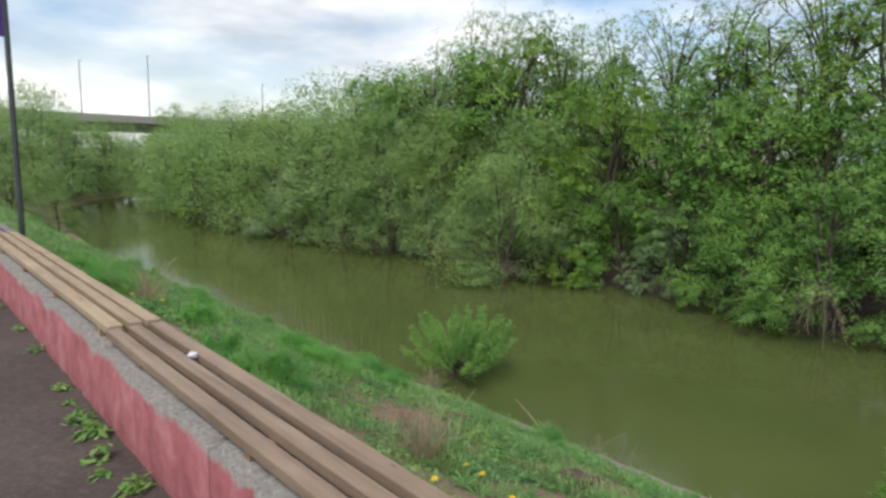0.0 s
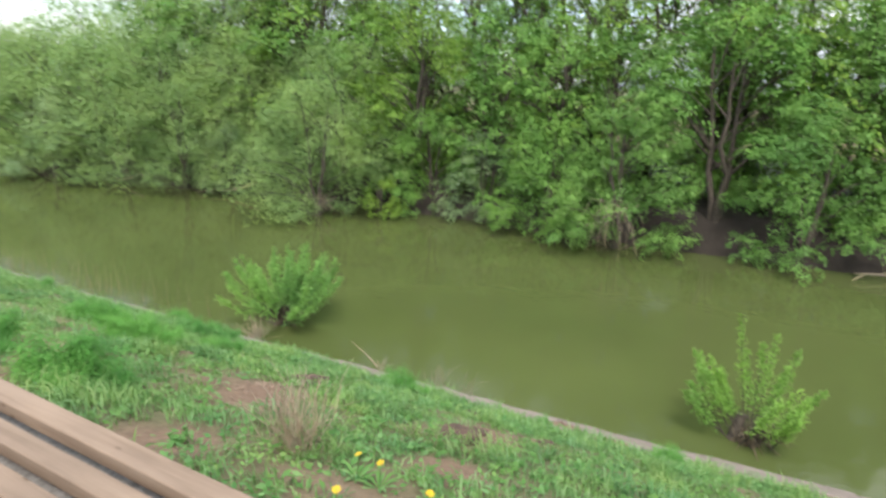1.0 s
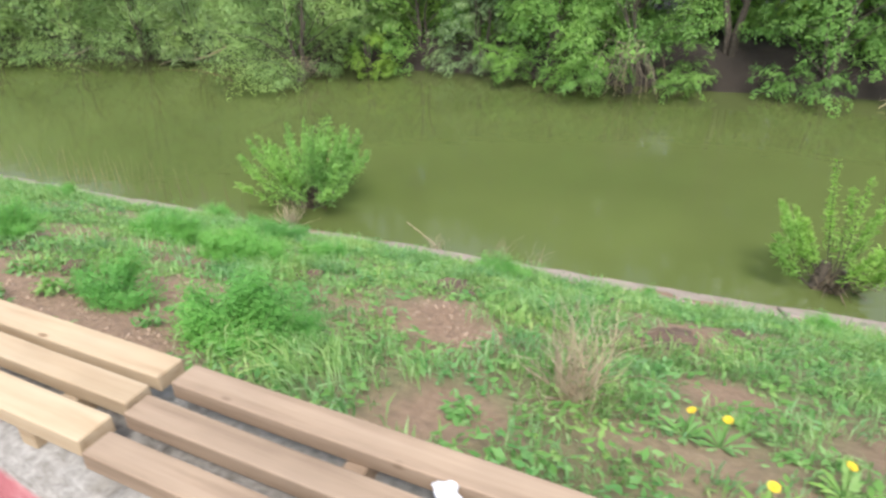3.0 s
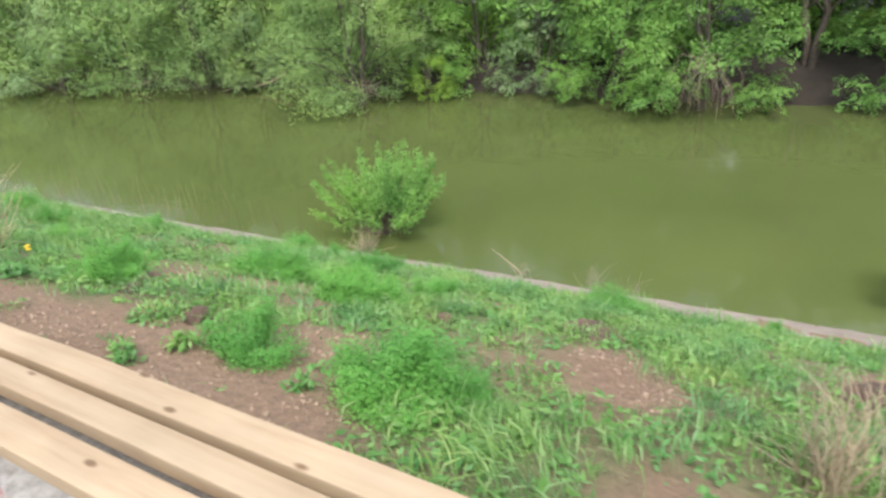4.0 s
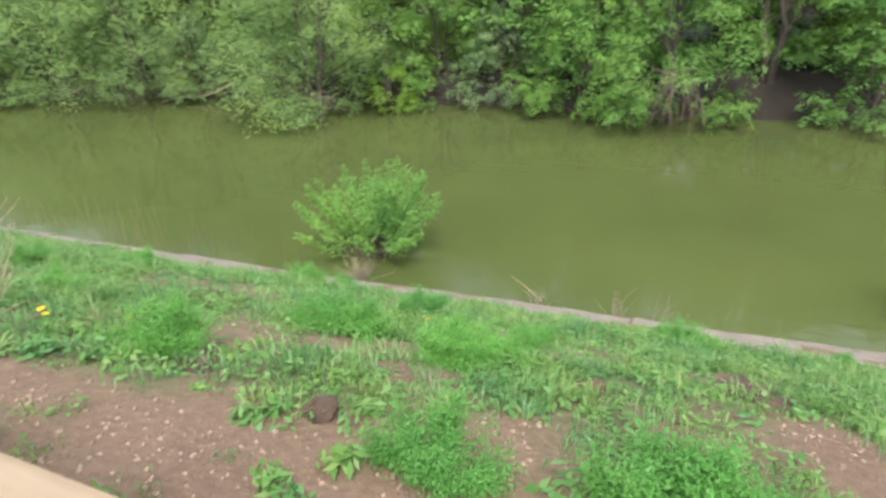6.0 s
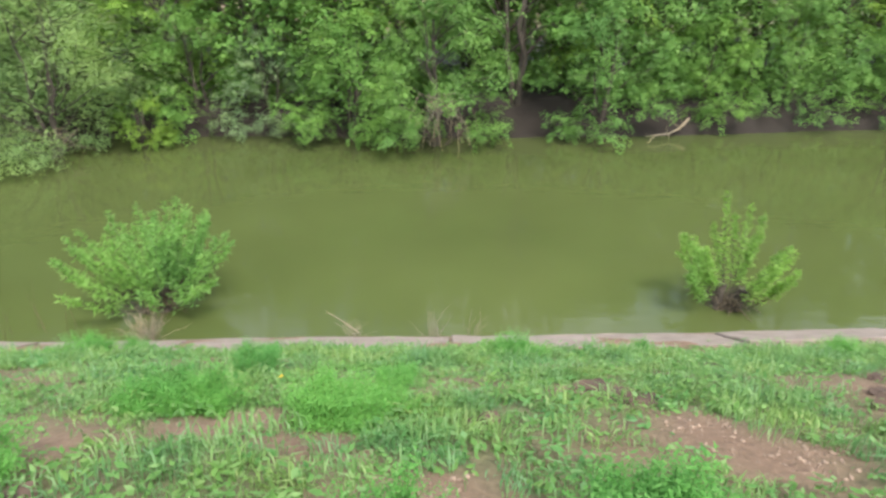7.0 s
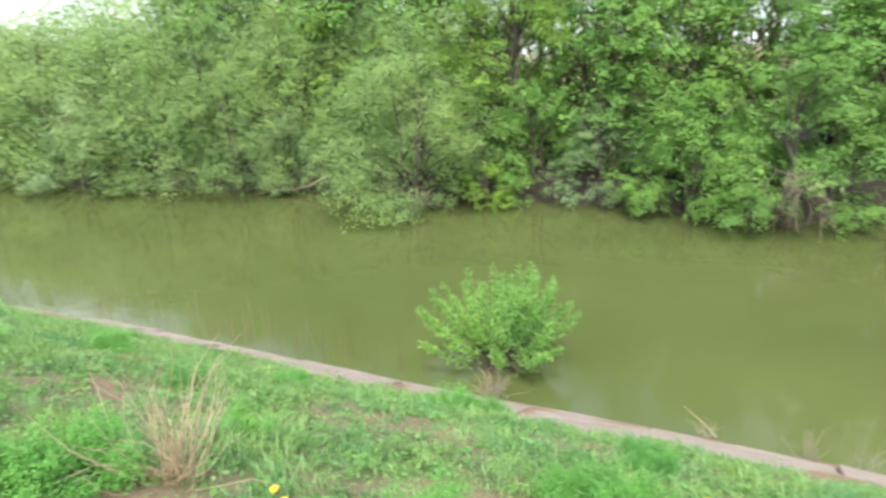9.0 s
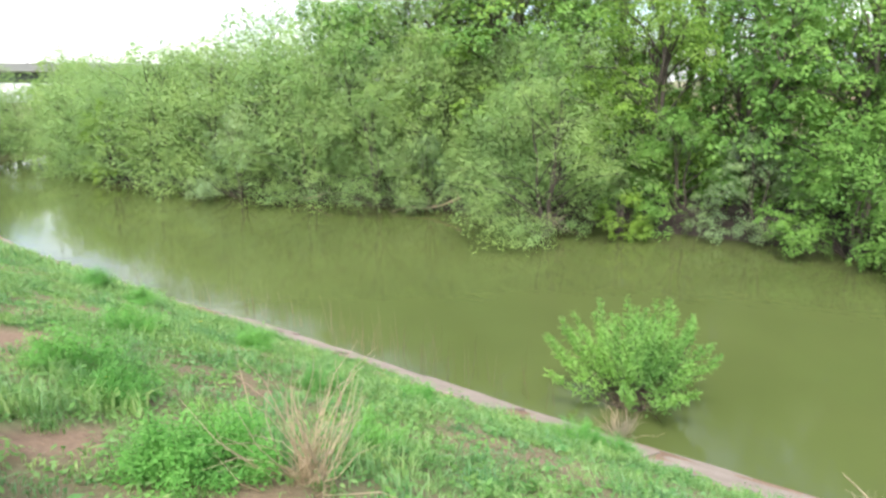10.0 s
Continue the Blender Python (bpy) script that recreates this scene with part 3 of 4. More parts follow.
# the row behind it, where the camera passes
for key, x, y, s in (("hazel", 33.0, -3.0, 1.3), ("green", 33.6, 0.8, 1.0), ("hazel", 31.8, 4.2, 1.35), ("green", 35.4, 8.0, 1.1), ("over", 29.3, 8.2, 1.0), ("backgreen", 32.6, 33.0, 1.4), ("backgreen", 32.2, 37.0, 1.4), ("backgreen", 31.6, 41.0, 1.35), ("backgreen", 30.6, 45.0, 1.25), ("hazel", 30.8, 12.9, 1.25), ("green", 30.4, 15.6, 1.0), ("green", 31.2, 19.2, 1.02), ("yellow", 29.6, 23.4, 0.98),
                     ("willow", 28.4, 26.6, 1.25), ("willow", 31.0, 31.0, 1.3), ("willow", 29.2, 34.4, 1.3)):
    plant(key, x, y, rng.uniform(0, 360), s)
# rows behind
for row, (dx, step, keys, s0) in enumerate(((3.4, 3.6, ("backgreen", "hazel", "backyellow", "hazel", "willow"), 0.95), (7.6, 4.4, ("backyellow", "backgreen", "backyellow", "willow"), 1.12), (12.0, 6.5, ("backgreen", "backyellow", "willow"), 1.3))):
    y = -18.0 + row
    i = row
    while y < 84:
        key = keys[i % len(keys)]
        s = s0 * rng.uniform(0.88, 1.1) * (1.2 if y < 22 else 1.0 if y < 30 else 1.15 if y < 60 else 0.95) * (1.35 if key == "willow" else 1.0)
        if y < 34 and key == "willow":
            key, s = "backgreen", s * 0.8
        if y > 34:
            key, s = ("mass" if y > 40 else "willow"), s * {"willow": 1.0, "backyellow": 1.3}.get(key, 1.25)
        if row > 0 and y > 46:
            s *= 0.97
        if row == 0 and -5 < y < 36:
            y = 36.0
            continue
        plant(key, far_edge(y) + dx + rng.uniform(-0.8, 0.8), y, rng.uniform(0, 360), s)
        y += step * rng.uniform(0.85, 1.15) * (1 if y < 45 else 1.7)
        i += 1
for x, y, s in ((32, 38.5, 1.02), (33, 36, 1.15), (34, 34, 1.12), (34.5, 31.5, 1.12), (36, 30, 1.05), (36, 27.5, 1.05), (37, 25, 1.08), (37, 22.5, 1.1), (38, 20, 1.2), (37, 17, 1.25), (36.5, 13, 1.25), (36, 9, 1.2)):
    plant("tall", x, y, rng.uniform(0, 360), s)
# near bank, downstream
for key, x, y, s in (("willow", 7.0, 47.5, 0.5), ("willow", 9.5, 48, 0.46), ("mass", 8.6, 60, 1.05), ("mass", 4.5, 58, 1.15), ("mass", 9.2, 70, 1.32), ("mass", 4.0, 72, 1.4), ("mass", 13.6, 80, 1.62), ("mass", 18.0, 86, 1.5), ("mass", 22.0, 91, 1.3), ("mass", 26.3, 94, 1.2), ("mass", 8, 88, 1.9),
                     ("mass", 25, 97, 1.5), ("mass", 17, 98, 1.9), ("green", 27, 106, 0.9), ("yellow", 39.5, 115, 1.3), ("yellow", 43, 117, 1.2), ("tall", 50, 115, 1.0), ("mass", 0, 90, 1.6), ("green", 36, 113, 0.9)):
    plant(key, x, y, rng.uniform(0, 360), s)
# low growth under the bushes of the far bank
un = np.random.default_rng(77)
uy = un.uniform(-18, 60, 2600)
uy = np.where((uy > 5.6) & (uy < 9.8), uy + 20, uy)
ux = far_edge(uy) + un.uniform(1.6, 7.0, 2600)
up = np.stack([ux, uy, np.maximum(ground_z(ux, uy), 0.05) + un.uniform(0.05, 0.7, 2600)], -1)
up = np.repeat(up, 12, 0) + un.normal(0, 1, (2600 * 12, 3)) * np.array([0.35, 0.35, 0.22])
up[:, 2] = np.maximum(up[:, 2], 0.06)
thing("undergrowth", "dark green undergrowth beneath the bushes of the far bank", "undergrowth", kind="stuff", data=mesh_from("undergrowth", *small_leaves(un, up, unit(un, len(up)) + np.array([-0.4, 0, 0.6]), 0.2, 0.15, 0.2, 0.5), M_GREEN))


# ---- bridge far off ----
def bridge():
    ob = thing("road_bridge", "long low concrete road bridge far downstream", "bridge", pose(30, 132, 0.7, 0, 0, 4))
    part("deck", from_bm("deck", box_bm(-90, -6, 9.6, 60, 6, 11.0, 0.1), M_BRIDGE), ob)
    part("girder", from_bm("girder", box_bm(-90, -5, 8.2, 60, 5, 9.6), M_BRIDGE_DARK), ob)
    for x in (-60, -30, -4, 22, 50):
        part("pier", from_bm("pier", box_bm(x - 1, -4, -1, x + 1, 4, 8.2, 0.2), M_BRIDGE), ob)
    return ob


bridge()


def street_lamp(x, y, z, h):
    ob = thing("street_lamp", "tall thin grey lamp post on the bridge", "street lamp", pose(x, y, z), group="lamp posts on the bridge")
    part("post", mesh_from("post", *tube([(0, 0, 0), (0, 0, h * 0.5), (0, 0, h)], [0.11, 0.08, 0.06], 8), M_STEEL), ob)
    part("lamp_head", from_bm("lamp_head", box_bm(-0.05, -0.12, h - 0.05, 0.45, 0.12, h + 0.04, 0.02), M_STEEL), ob)


for x, y, h in ((29.9, 132, 9.2), (41.6, 133, 11.4), (65, 134, 8.2)):
    street_lamp(x, y, 11.7, h)


# ---- flag pole ----
flag = thing("flag_pole", "dark metal pole with a purple flag behind the wall", "flag pole", pose(2.9, 15.6, 4.2))
part("pole", mesh_from("pole", *tube([(0, 0, 0), (0, 0, 2.5), (0, 0, 5.6)], [0.045, 0.042, 0.035], 10), M_STEEL), flag)
fv, ff = [], []
for i in range(13):
    for j in range(9):
        fv.append((-i * 0.1, 0.06 * math.sin(i * 0.9 + j * 0.15), 5.5 - j * 0.235))
for i in range(12):
    for j in range(8):
        a = i * 9 + j
        ff.append((a, a + 1, a + 10, a + 9))
part("banner", mesh_from("banner", fv, ff, M_FLAG), flag, "purple cloth flag")


# ---- willows standing in the water ----
def sprouts(rng, stems, height, spread, leaf, width, per, plume):
    """Thin stems fanning out of one stool, each with a plume of leaves: the stems' meshes and the leaves' arrays."""
    wood, pts, dirs = [], [], []
    for i in range(stems):
        a = rng.uniform(0, 2 * math.pi)
        lean = spread * math.sqrt(rng.random())
        h = height * (1 - 0.45 * (lean / spread) ** 1.6) * rng.uniform(0.55, 1.08)
        tip = np.array([math.cos(a) * lean, math.sin(a) * lean, h])
        base = np.array([rng.normal(0, 0.1), rng.choice((-0.12, 0.12)) + rng.normal(0, 0.1), -0.1])
        mid = base * 0.5 + tip * 0.5 + np.array([math.cos(a), math.sin(a), 0]) * lean * 0.16
        us = np.linspace(0, 1, 6)[:, None]
        ps = (1 - us) ** 2 * base + 2 * us * (1 - us) * mid + us ** 2 * tip
        wood.append(tube(ps, np.linspace(0.013, 0.003, 6), 4))
        u = (rng.uniform(0.34, 1.0, per) ** 0.85)[:, None]
        q = (1 - u) ** 2 * base + 2 * u * (1 - u) * mid + u ** 2 * tip
        d = unit(rng, per)
        pts.append(q + d * rng.uniform(0.01, 1.0, (per, 1)) * plume * (1.25 - u))
        dirs.append(d + np.array([0, 0, 0.6]))
    return wood, leaves(rng, np.concatenate(pts), np.concatenate(dirs), leaf, width, -0.5, 0.5)


def water_willow(x, y, seed, stems, height, spread, per, plume, material, label):
    ob = thing("young_willow", label, "bush", pose(x, y, 0.0), group="young willows in the river")
    rng = np.random.default_rng(seed)
    wood, lv = sprouts(rng, stems, height, spread, 0.1, 0.024, per, plume)
    for w in wood:
        part("stem", mesh_from("stem", *w, M_BARK), ob)
    part("foliage", mesh_from("foliage", *lv, material), ob)
    twigs = []
    for _ in range(110):
        a = rng.uniform(0, 2 * math.pi)
        r = rng.uniform(0.2, 0.7)
        e = np.array([math.cos(a) * r, math.sin(a) * r - 0.2, rng.uniform(-0.05, 0.42)])
        twigs.append(tube([(rng.normal(0, 0.12), rng.normal(0, 0.12), -0.05), e * 0.55 + np.array([0, 0, 0.14]), e], [0.012, 0.008, 0.003], 3))
    tagged(part("twig_tangle", mesh_from("twig_tangle", *join(twigs), M_TWIG), ob, "tangled dead twigs round the base"), kind="stuff")
    for sx, sy in ((-0.05, -0.16), (0.08, 0.17)):
        bm = bmesh.new()
        bmesh.ops.create_cone(bm, cap_ends=True, segments=9, radius1=0.13, radius2=0.085, depth=0.6)
        for v in bm.verts:
            v.co += noise.noise_vector(v.co * 6 + Vector((x, y, sx))) * 0.035
        part("stump", from_bm("stump", bm, M_BARK), ob, m=pose(sx, sy, 0.17, rng.uniform(-12, 12), rng.uniform(-12, 12), 0))
    return ob


water_willow(13.1, 16.35, 3, 64, 2.3, 1.72, 220, 0.22, M_WILLOWLET, "young willow with soft green sprays at the water's edge")
water_willow(13.4, 5.25, 8, 24, 2.35, 1.2, 230, 0.17, M_YELLOW2, "young willow with upright yellow-green sprays in shallow water")


# ---- grass and herbs on the bank ----
def scatter(rng, n, x0, x1, y0, y1):
    """Random places on the bank, thinned by its cover."""
    x, y = rng.uniform(x0, x1, n), rng.uniform(y0, y1, n)
    keep = rng.random(n) < cover(x, y)
    x, y = x[keep], y[keep]
    return np.stack([x, y, ground_z(x, y)], -1)


def blades(rng, p, length, width, heading=None):
    """Bent grass blades at the points p, in arrays of verts and quads."""
    n = len(p)
    a = rng.uniform(0, 2 * np.pi, n) if heading is None else heading + rng.normal(0, 0.9, n)
    out = np.stack([np.cos(a), np.sin(a), np.zeros(n)], -1)
    side = np.stack([-np.sin(a), np.cos(a), np.zeros(n)], -1)
    L = (length * rng.uniform(0.5, 1.3, n))[:, None]
    w = (width * rng.uniform(0.7, 1.3, n))[:, None]
    bend = rng.uniform(0.2, 1.1, n)[:, None]
    mid = p + out * L * 0.25 * bend + np.array([0, 0, 1]) * L * 0.55
    tip = p + out * L * 0.8 * bend + np.array([0, 0, 1]) * L * (1 - 0.45 * bend)
    v = np.stack([p - np.array([0, 0, 0.01]), mid + side * w / 2, tip, mid - side * w / 2], 1).reshape(-1, 3)
    return v, np.arange(4 * n).reshape(n, 4)


rng = np.random.default_rng(17)
tufts = scatter(rng, 15000, 2.75, 12.6, 1.0, 26)
tall = (0.45 + 1.75 * rng.random(len(tufts)) ** 3.2) * (0.45 + 0.55 * cover(tufts[:, 0], tufts[:, 1]))
pick = rng.integers(0, len(tufts), 205000)
own = tufts[pick] + rng.normal(0, 1, (len(pick), 3)) * (0.03 + 0.05 * tall[pick])[:, None] * np.array([1, 1, 0])
own[:, 2] = ground_z(own[:, 0], own[:, 1])
g1 = blades(rng, own, 0.125 * tall[pick], 0.0105, (rng.uniform(0, 6.28, len(tufts)))[pick])
far = scatter(rng, 26000, 2.75, 12.6, 26, 60)
g2 = blades(rng, far, 0.3, 0.04)
thing("bank_grass", "fresh green grass growing in tufts on the bank", "grass", kind="stuff", data=mesh_from("bank_grass", *join([g1, g2]), M_GRASS))

rng = np.random.default_rng(18)
def weed_leaves(rng, seats, lo, hi, size):
    pts, dirs, own = [], [], []
    for q in seats:
        k = rng.integers(9, 20)
        r = rng.uniform(lo, hi)
        o = unit(rng, k) * r * np.array([1, 1, 0.5])
        o[:, 2] = np.abs(o[:, 2]) + 0.02
        pts.append(q + o)
        dirs.append(o / r * 0.8 + np.array([0, 0, 0.7]))
    return leaves(rng, np.concatenate(pts), np.concatenate(dirs), size, size * 0.46, 0.05, 0.5)


small = weed_leaves(rng, scatter(rng, 8200, 2.75, 12.3, 1.0, 30), 0.05, 0.15, 0.052)
large = weed_leaves(rng, scatter(rng, 3800, 2.75, 12.3, 1.0, 30), 0.1, 0.24, 0.07)
thing("bank_weeds", "low broad-leaved green weeds among the grass", "weeds", kind="stuff", data=mesh_from("bank_weeds", *join([small, large]), M_WEED))


def herb_mesh(seed, radius, height, count):
    """A dome of feathery herb foliage on thin stalks."""
    rng = np.random.default_rng(seed)
    stalks, pts, dirs = [], [], []
    for i in range(44):
        a = rng.uniform(0, 2 * math.pi)
        r = radius * math.sqrt(rng.random()) * (1 + 0.3 * math.sin(2 * a + seed))
        h = height * (1 - 0.45 * min(1, r / radius) ** 2) * rng.uniform(0.45, 1.15)
        tip = np.array([math.cos(a) * r, math.sin(a) * r, h])
        stalks.append(tube([tip * np.array([0.3, 0.3, 0]), tip * np.array([0.75, 0.75, 0.55]), tip], [0.006, 0.005, 0.002], 3))
        per = count // 44
        u = rng.uniform(0.3, 1.05, (per, 1))
        pts.append(tip * np.array([0.3, 0.3, 0]) * (1 - u) + tip * u + rng.normal(0, 0.045, (per, 3)))
        dirs.append(unit(rng, per) * 0.6 + np.array([0, 0, 0.7]) + tip / radius * 0.3)
    lv = small_leaves(rng, np.concatenate(pts), np.concatenate(dirs), 0.04, 0.017, 0.0, 0.7)
    return mesh_from("stalk", *join(stalks), M_GRASS), mesh_from("foliage", *lv, M_BRIGHT)


HERBS = [herb_mesh(90 + i, 0.42, 0.44, 9000) for i in range(3)]


def herb(x, y, size, i):
    ob = thing("herb_clump", "lush bright green feathery herb clump on the bank", "plant", pose(x, y, float(ground_z(x, y)) - 0.02, 0, 0, i * 77), group="herb clumps on the bank")
    st, fo = HERBS[i % 3]
    part("stalk", st, ob)
    part("foliage", fo, ob)
    ob.scale = (size, size, size)


for i, (x, y, s) in enumerate(((4.1, 9.61, 0.8), (4.2, 9.3, 0.5), (4.01, 10.68, 0.75), (5.57, 11.16, 0.7), (5.89, 12.26, 0.75), (4.49, 12.88, 0.7), (8.85, 9.8, 0.8), (6.01, 11.4, 0.75), (6.46, 10.96, 0.5), (4.62, 13, 0.8), (8.93, 14.99, 0.7), (3.99, 9.64, 0.9), (5.59, 11.31, 0.75), (5.72, 10.95, 0.6), (5.88, 12.43, 0.8), (5.84, 12.65, 0.6), (8.96, 9.66, 0.7), (7.99, 12.62, 0.6), (9.19, 15.4, 0.8), (9.69, 14.98, 0.7), (6.74, 10.94, 0.5), (4.05, 17.33, 0.9), (3.73, 14.95, 0.9), (4.06, 14.94, 0.9), (6.86, 24.23, 0.9), (6.93, 22.55, 0.8), (5.37, 15.15, 0.6), (6.89, 19.09, 0.8), (4.08, 16.47, 0.8), (7.3, 12.38, 0.7), (5.25, 19, 0.8), (6.06, 16.68, 0.6), (7.27, 16.38, 0.6), (8.88, 5.85, 0.6), (9.96, 7.87, 0.55))):
    herb(x, y, s, i)


def rosette_mesh(seed):
    rng = np.random.default_rng(seed)
    vs, fs = [], []
    for i in range(13):
        a = i * 2.4 + rng.uniform(-0.2, 0.2)
        L, up = rng.uniform(0.1, 0.17), rng.uniform(0.2, 0.7)
        d, sd = np.array([math.cos(a), math.sin(a), up]), np.array([-math.sin(a), math.cos(a), 0])
        o = len(vs) * 5
        vs.append(np.array([d * 0, d * L * 0.6 + sd * 0.014, d * L - np.array([0, 0, 0.03]), d * L * 0.6 - sd * 0.014, d * L * 0.55 - np.array([0, 0, 0.008])]))
        fs += [(o, o + 1, o + 4), (o + 1, o + 2, o + 4), (o + 2, o + 3, o + 4), (o + 3, o, o + 4)]
    return np.concatenate(vs), np.array(fs)


ROSETTE = mesh_from("leaf_rosette", *rosette_mesh(4), M_WEED)


def flower_mesh():
    bm = bmesh.new()
    for k in range(3):
        for i in range(14):
            a = i * 2 * math.pi / 14 + k * 0.2
            r0, r1 = 0.003, 0.024 - k * 0.006
            z = 0.004 + k * 0.005
            q = [bm.verts.new((math.cos(a + s) * r, math.sin(a + s) * r, z + r * 0.25)) for r, s in ((r0, 0), (r1, -0.16), (r1, 0.16))]
            bm.faces.new(q)
    return from_bm("flower_head", bm, M_FLOWER)


def weed_mesh(seed):
    rng = np.random.default_rng(seed)
    n = 60
    o = unit(rng, n) * np.array([0.13, 0.13, 0.12]) * rng.uniform(0.3, 1.0, (n, 1))
    o[:, 2] = np.abs(o[:, 2]) * 1.3 + 0.01
    return mesh_from("foliage", *leaves(rng, o, o * 6 + np.array([0, 0, 0.4]), 0.095, 0.032, 0.0, 0.7), M_WEED)


WEEDS = [weed_mesh(300 + i) for i in range(3)]
FLOWER = flower_mesh()
for i, (x, y) in enumerate(((4.39, 13.81), (3.87, 13.48), (4.35, 13.67), (4.67, 13.3), (6.43, 11.86), (4.32, 6.99), (4.31, 6.82), (3.7, 6.64), (4.1, 6.32), (4.08, 16.53), (6.96, 20.57))):
    z = float(ground_z(x, y))
    ob = thing("dandelion", "dandelion with a yellow flower in the grass", "flower", pose(x, y, z, 0, 0, i * 50), group="dandelions on the bank")
    part("leaf_rosette", ROSETTE, ob)
    part("flower_stalk", mesh_from("flower_stalk", *tube([(0, 0, 0), (0.01, 0, 0.08), (0.015, 0.005, 0.17)], [0.004, 0.004, 0.003], 4), M_WEED), ob)
    part("flower_head", FLOWER, ob, m=pose(0.015, 0.005, 0.17, 10, -15, 0))

for i, (x, y, s) in enumerate(((2.12, 9.0, 0.8), (2.08, 8.3, 1.1), (2.1, 8.05, 1.2), (2.06, 7.65, 1.1), (2.1, 7.15, 1.1), (2.14, 10.1, 0.8), (2.15, 10.95, 0.8), (2.1, 8.65, 0.7), (2.0, 7.45, 0.7), (2.12, 12.1, 0.9), (3.45, 11.04, 0.9), (3.77, 10.05, 0.9), (4.35, 11.24, 0.9), (3.51, 11.19, 1), (3.78, 11.04, 1.1), (3.97, 11.71, 0.9), (3.85, 8.01, 1.1), (4.11, 11.64, 0.9), (3.68, 9.05, 1), (4, 13.32, 1.3), (5.44, 10.67, 0.8))):
    ob = thing("weed", "leafy green weed growing out of the earth", "weed", pose(x, y, float(ground_z(x, y)), 0, 0, i * 61), group="weeds along the wall and path")
    part("foliage", WEEDS[i % 3], ob)
    ob.scale = (s * 0.75, s * 0.75, s * 0.75)


def stalk_mesh(seed):
    """One thin bent dry stalk, a metre tall."""
    rng = np.random.default_rng(seed)
    b = rng.normal(0, 0.07, (3, 2))
    ps = [(0, 0, 0), (b[0, 0], b[0, 1], 0.4), (b[0, 0] + b[1, 0], b[0, 1] + b[1, 1], 0.75), (b[0, 0] + b[1, 0] * 2 + 0.1, b[0, 1] + b[1, 1] * 2, 1.0)]
    return mesh_from("stalk", *tube(ps, [0.0045, 0.004, 0.003, 0.0012], 3), M_DRY)


STALKS = [stalk_mesh(500 + i) for i in range(8)]


def dry_clump(x, y, height, spread, count, seed, label):
    rng = np.random.default_rng(seed)
    ob = thing("dry_grass_clump", label, "dry grass", pose(x, y, float(ground_z(x, y))), group="dry grass clumps")
    lean = math.degrees(math.atan2(spread, height))
    for i in range(count):
        st = part("stalk", STALKS[i % 8], ob, m=pose(rng.normal(0, 0.06), rng.normal(0, 0.06), -0.01, rng.normal(0, lean * 0.6), rng.normal(0, lean * 0.6), rng.uniform(0, 360)))
        k = height * rng.uniform(0.45, 1.05)
        st.scale = (k ** 0.3, k ** 0.3, k)


dry_clump(4.41, 7.58, 0.62, 0.3, 100, 1, "tuft of dry straw-coloured stalks on the bank")
dry_clump(4.4, 14.6, 0.85, 0.7, 85, 2, "large tuft of dry straw-coloured stalks on the bank")
dry_clump(11.9, 12.3, 0.35, 0.25, 30, 4, "short dry stalks at the water's edge")
dry_clump(11.9, 10.9, 0.5, 0.3, 26, 5, "short dry stalks at the water's edge")
dry_clump(11.9, 10.2, 0.5, 0.2, 10, 6, "thin dry stalks at the water's edge")
dry_clump(11.75, 15.9, 0.6, 0.5, 120, 9, "dry stalks beside the young willow")

stick = thing("dry_stick", "long pale dry stick leaning over the water", "stick", pose(11.55, 12.15, 0.42))
part("stem", mesh_from("stem", *tube([(0, 0, 0), (-0.12, 0.22, 0.28), (-0.28, 0.46, 0.56)], [0.012, 0.01, 0.005], 5), M_DRY), stick)

rng = np.random.default_rng(23)
reeds = []
for _ in range(150):
    y = rng.choice((rng.normal(20.5, 1.6), rng.normal(26, 2.5), rng.uniform(17, 34)))
    x = near_edge(y) + rng.uniform(-0.1, 0.9)
    h = rng.uniform(0.4, 1.15)
    d = rng.normal(0, 0.12, 2)
    reeds.append(tube([(x, y, -0.1), (x + d[0] * 0.4, y + d[1] * 0.4, h * 0.5), (x + d[0], y + d[1], h)], [0.0035, 0.003, 0.0012], 3))
thing("thin_reeds", "thin dry brown reeds standing in shallow water", "reeds", kind="stuff", data=mesh_from("thin_reeds", *join(reeds), M_TWIG))


# ---- small things ----
def lump(seed, r, squash=0.6, sub=2):
    bm = bmesh.new()
    bmesh.ops.create_icosphere(bm, subdivisions=sub, radius=r)
    for v in bm.verts:
        q = v.co / r
        v.co += noise.noise_vector(q * 1.3 + Vector((seed, 0, 0))) * r * 0.45 + noise.noise_vector(q * 4.5 + Vector((0, seed, 0))) * r * 0.2 * (sub > 1)
        v.co.z *= squash
    return bm


for i, (x, y, r) in enumerate(((4.2, 11.42, 0.1), (5.5, 10.27, 0.13), (6.36, 9.16, 0.13), (6.55, 9.35, 0.15), (6.06, 9.04, 0.14), (7.57, 7.94, 0.13), (7, 6.74, 0.1), (6.36, 7.2, 0.09), (6.19, 9.26, 0.15), (6.01, 7.22, 0.2), (4.38, 12.48, 0.12))):
    thing("earth_clod", "dark brown crumbly clod of earth on the bank", "clod", pose(x, y, float(ground_z(x, y)), 0, 0, i * 40), group="earth clods", data=from_bm("earth_clod", lump(i * 3.1, r, 0.9 if i == 0 else 0.32, 3), M_CLOD))

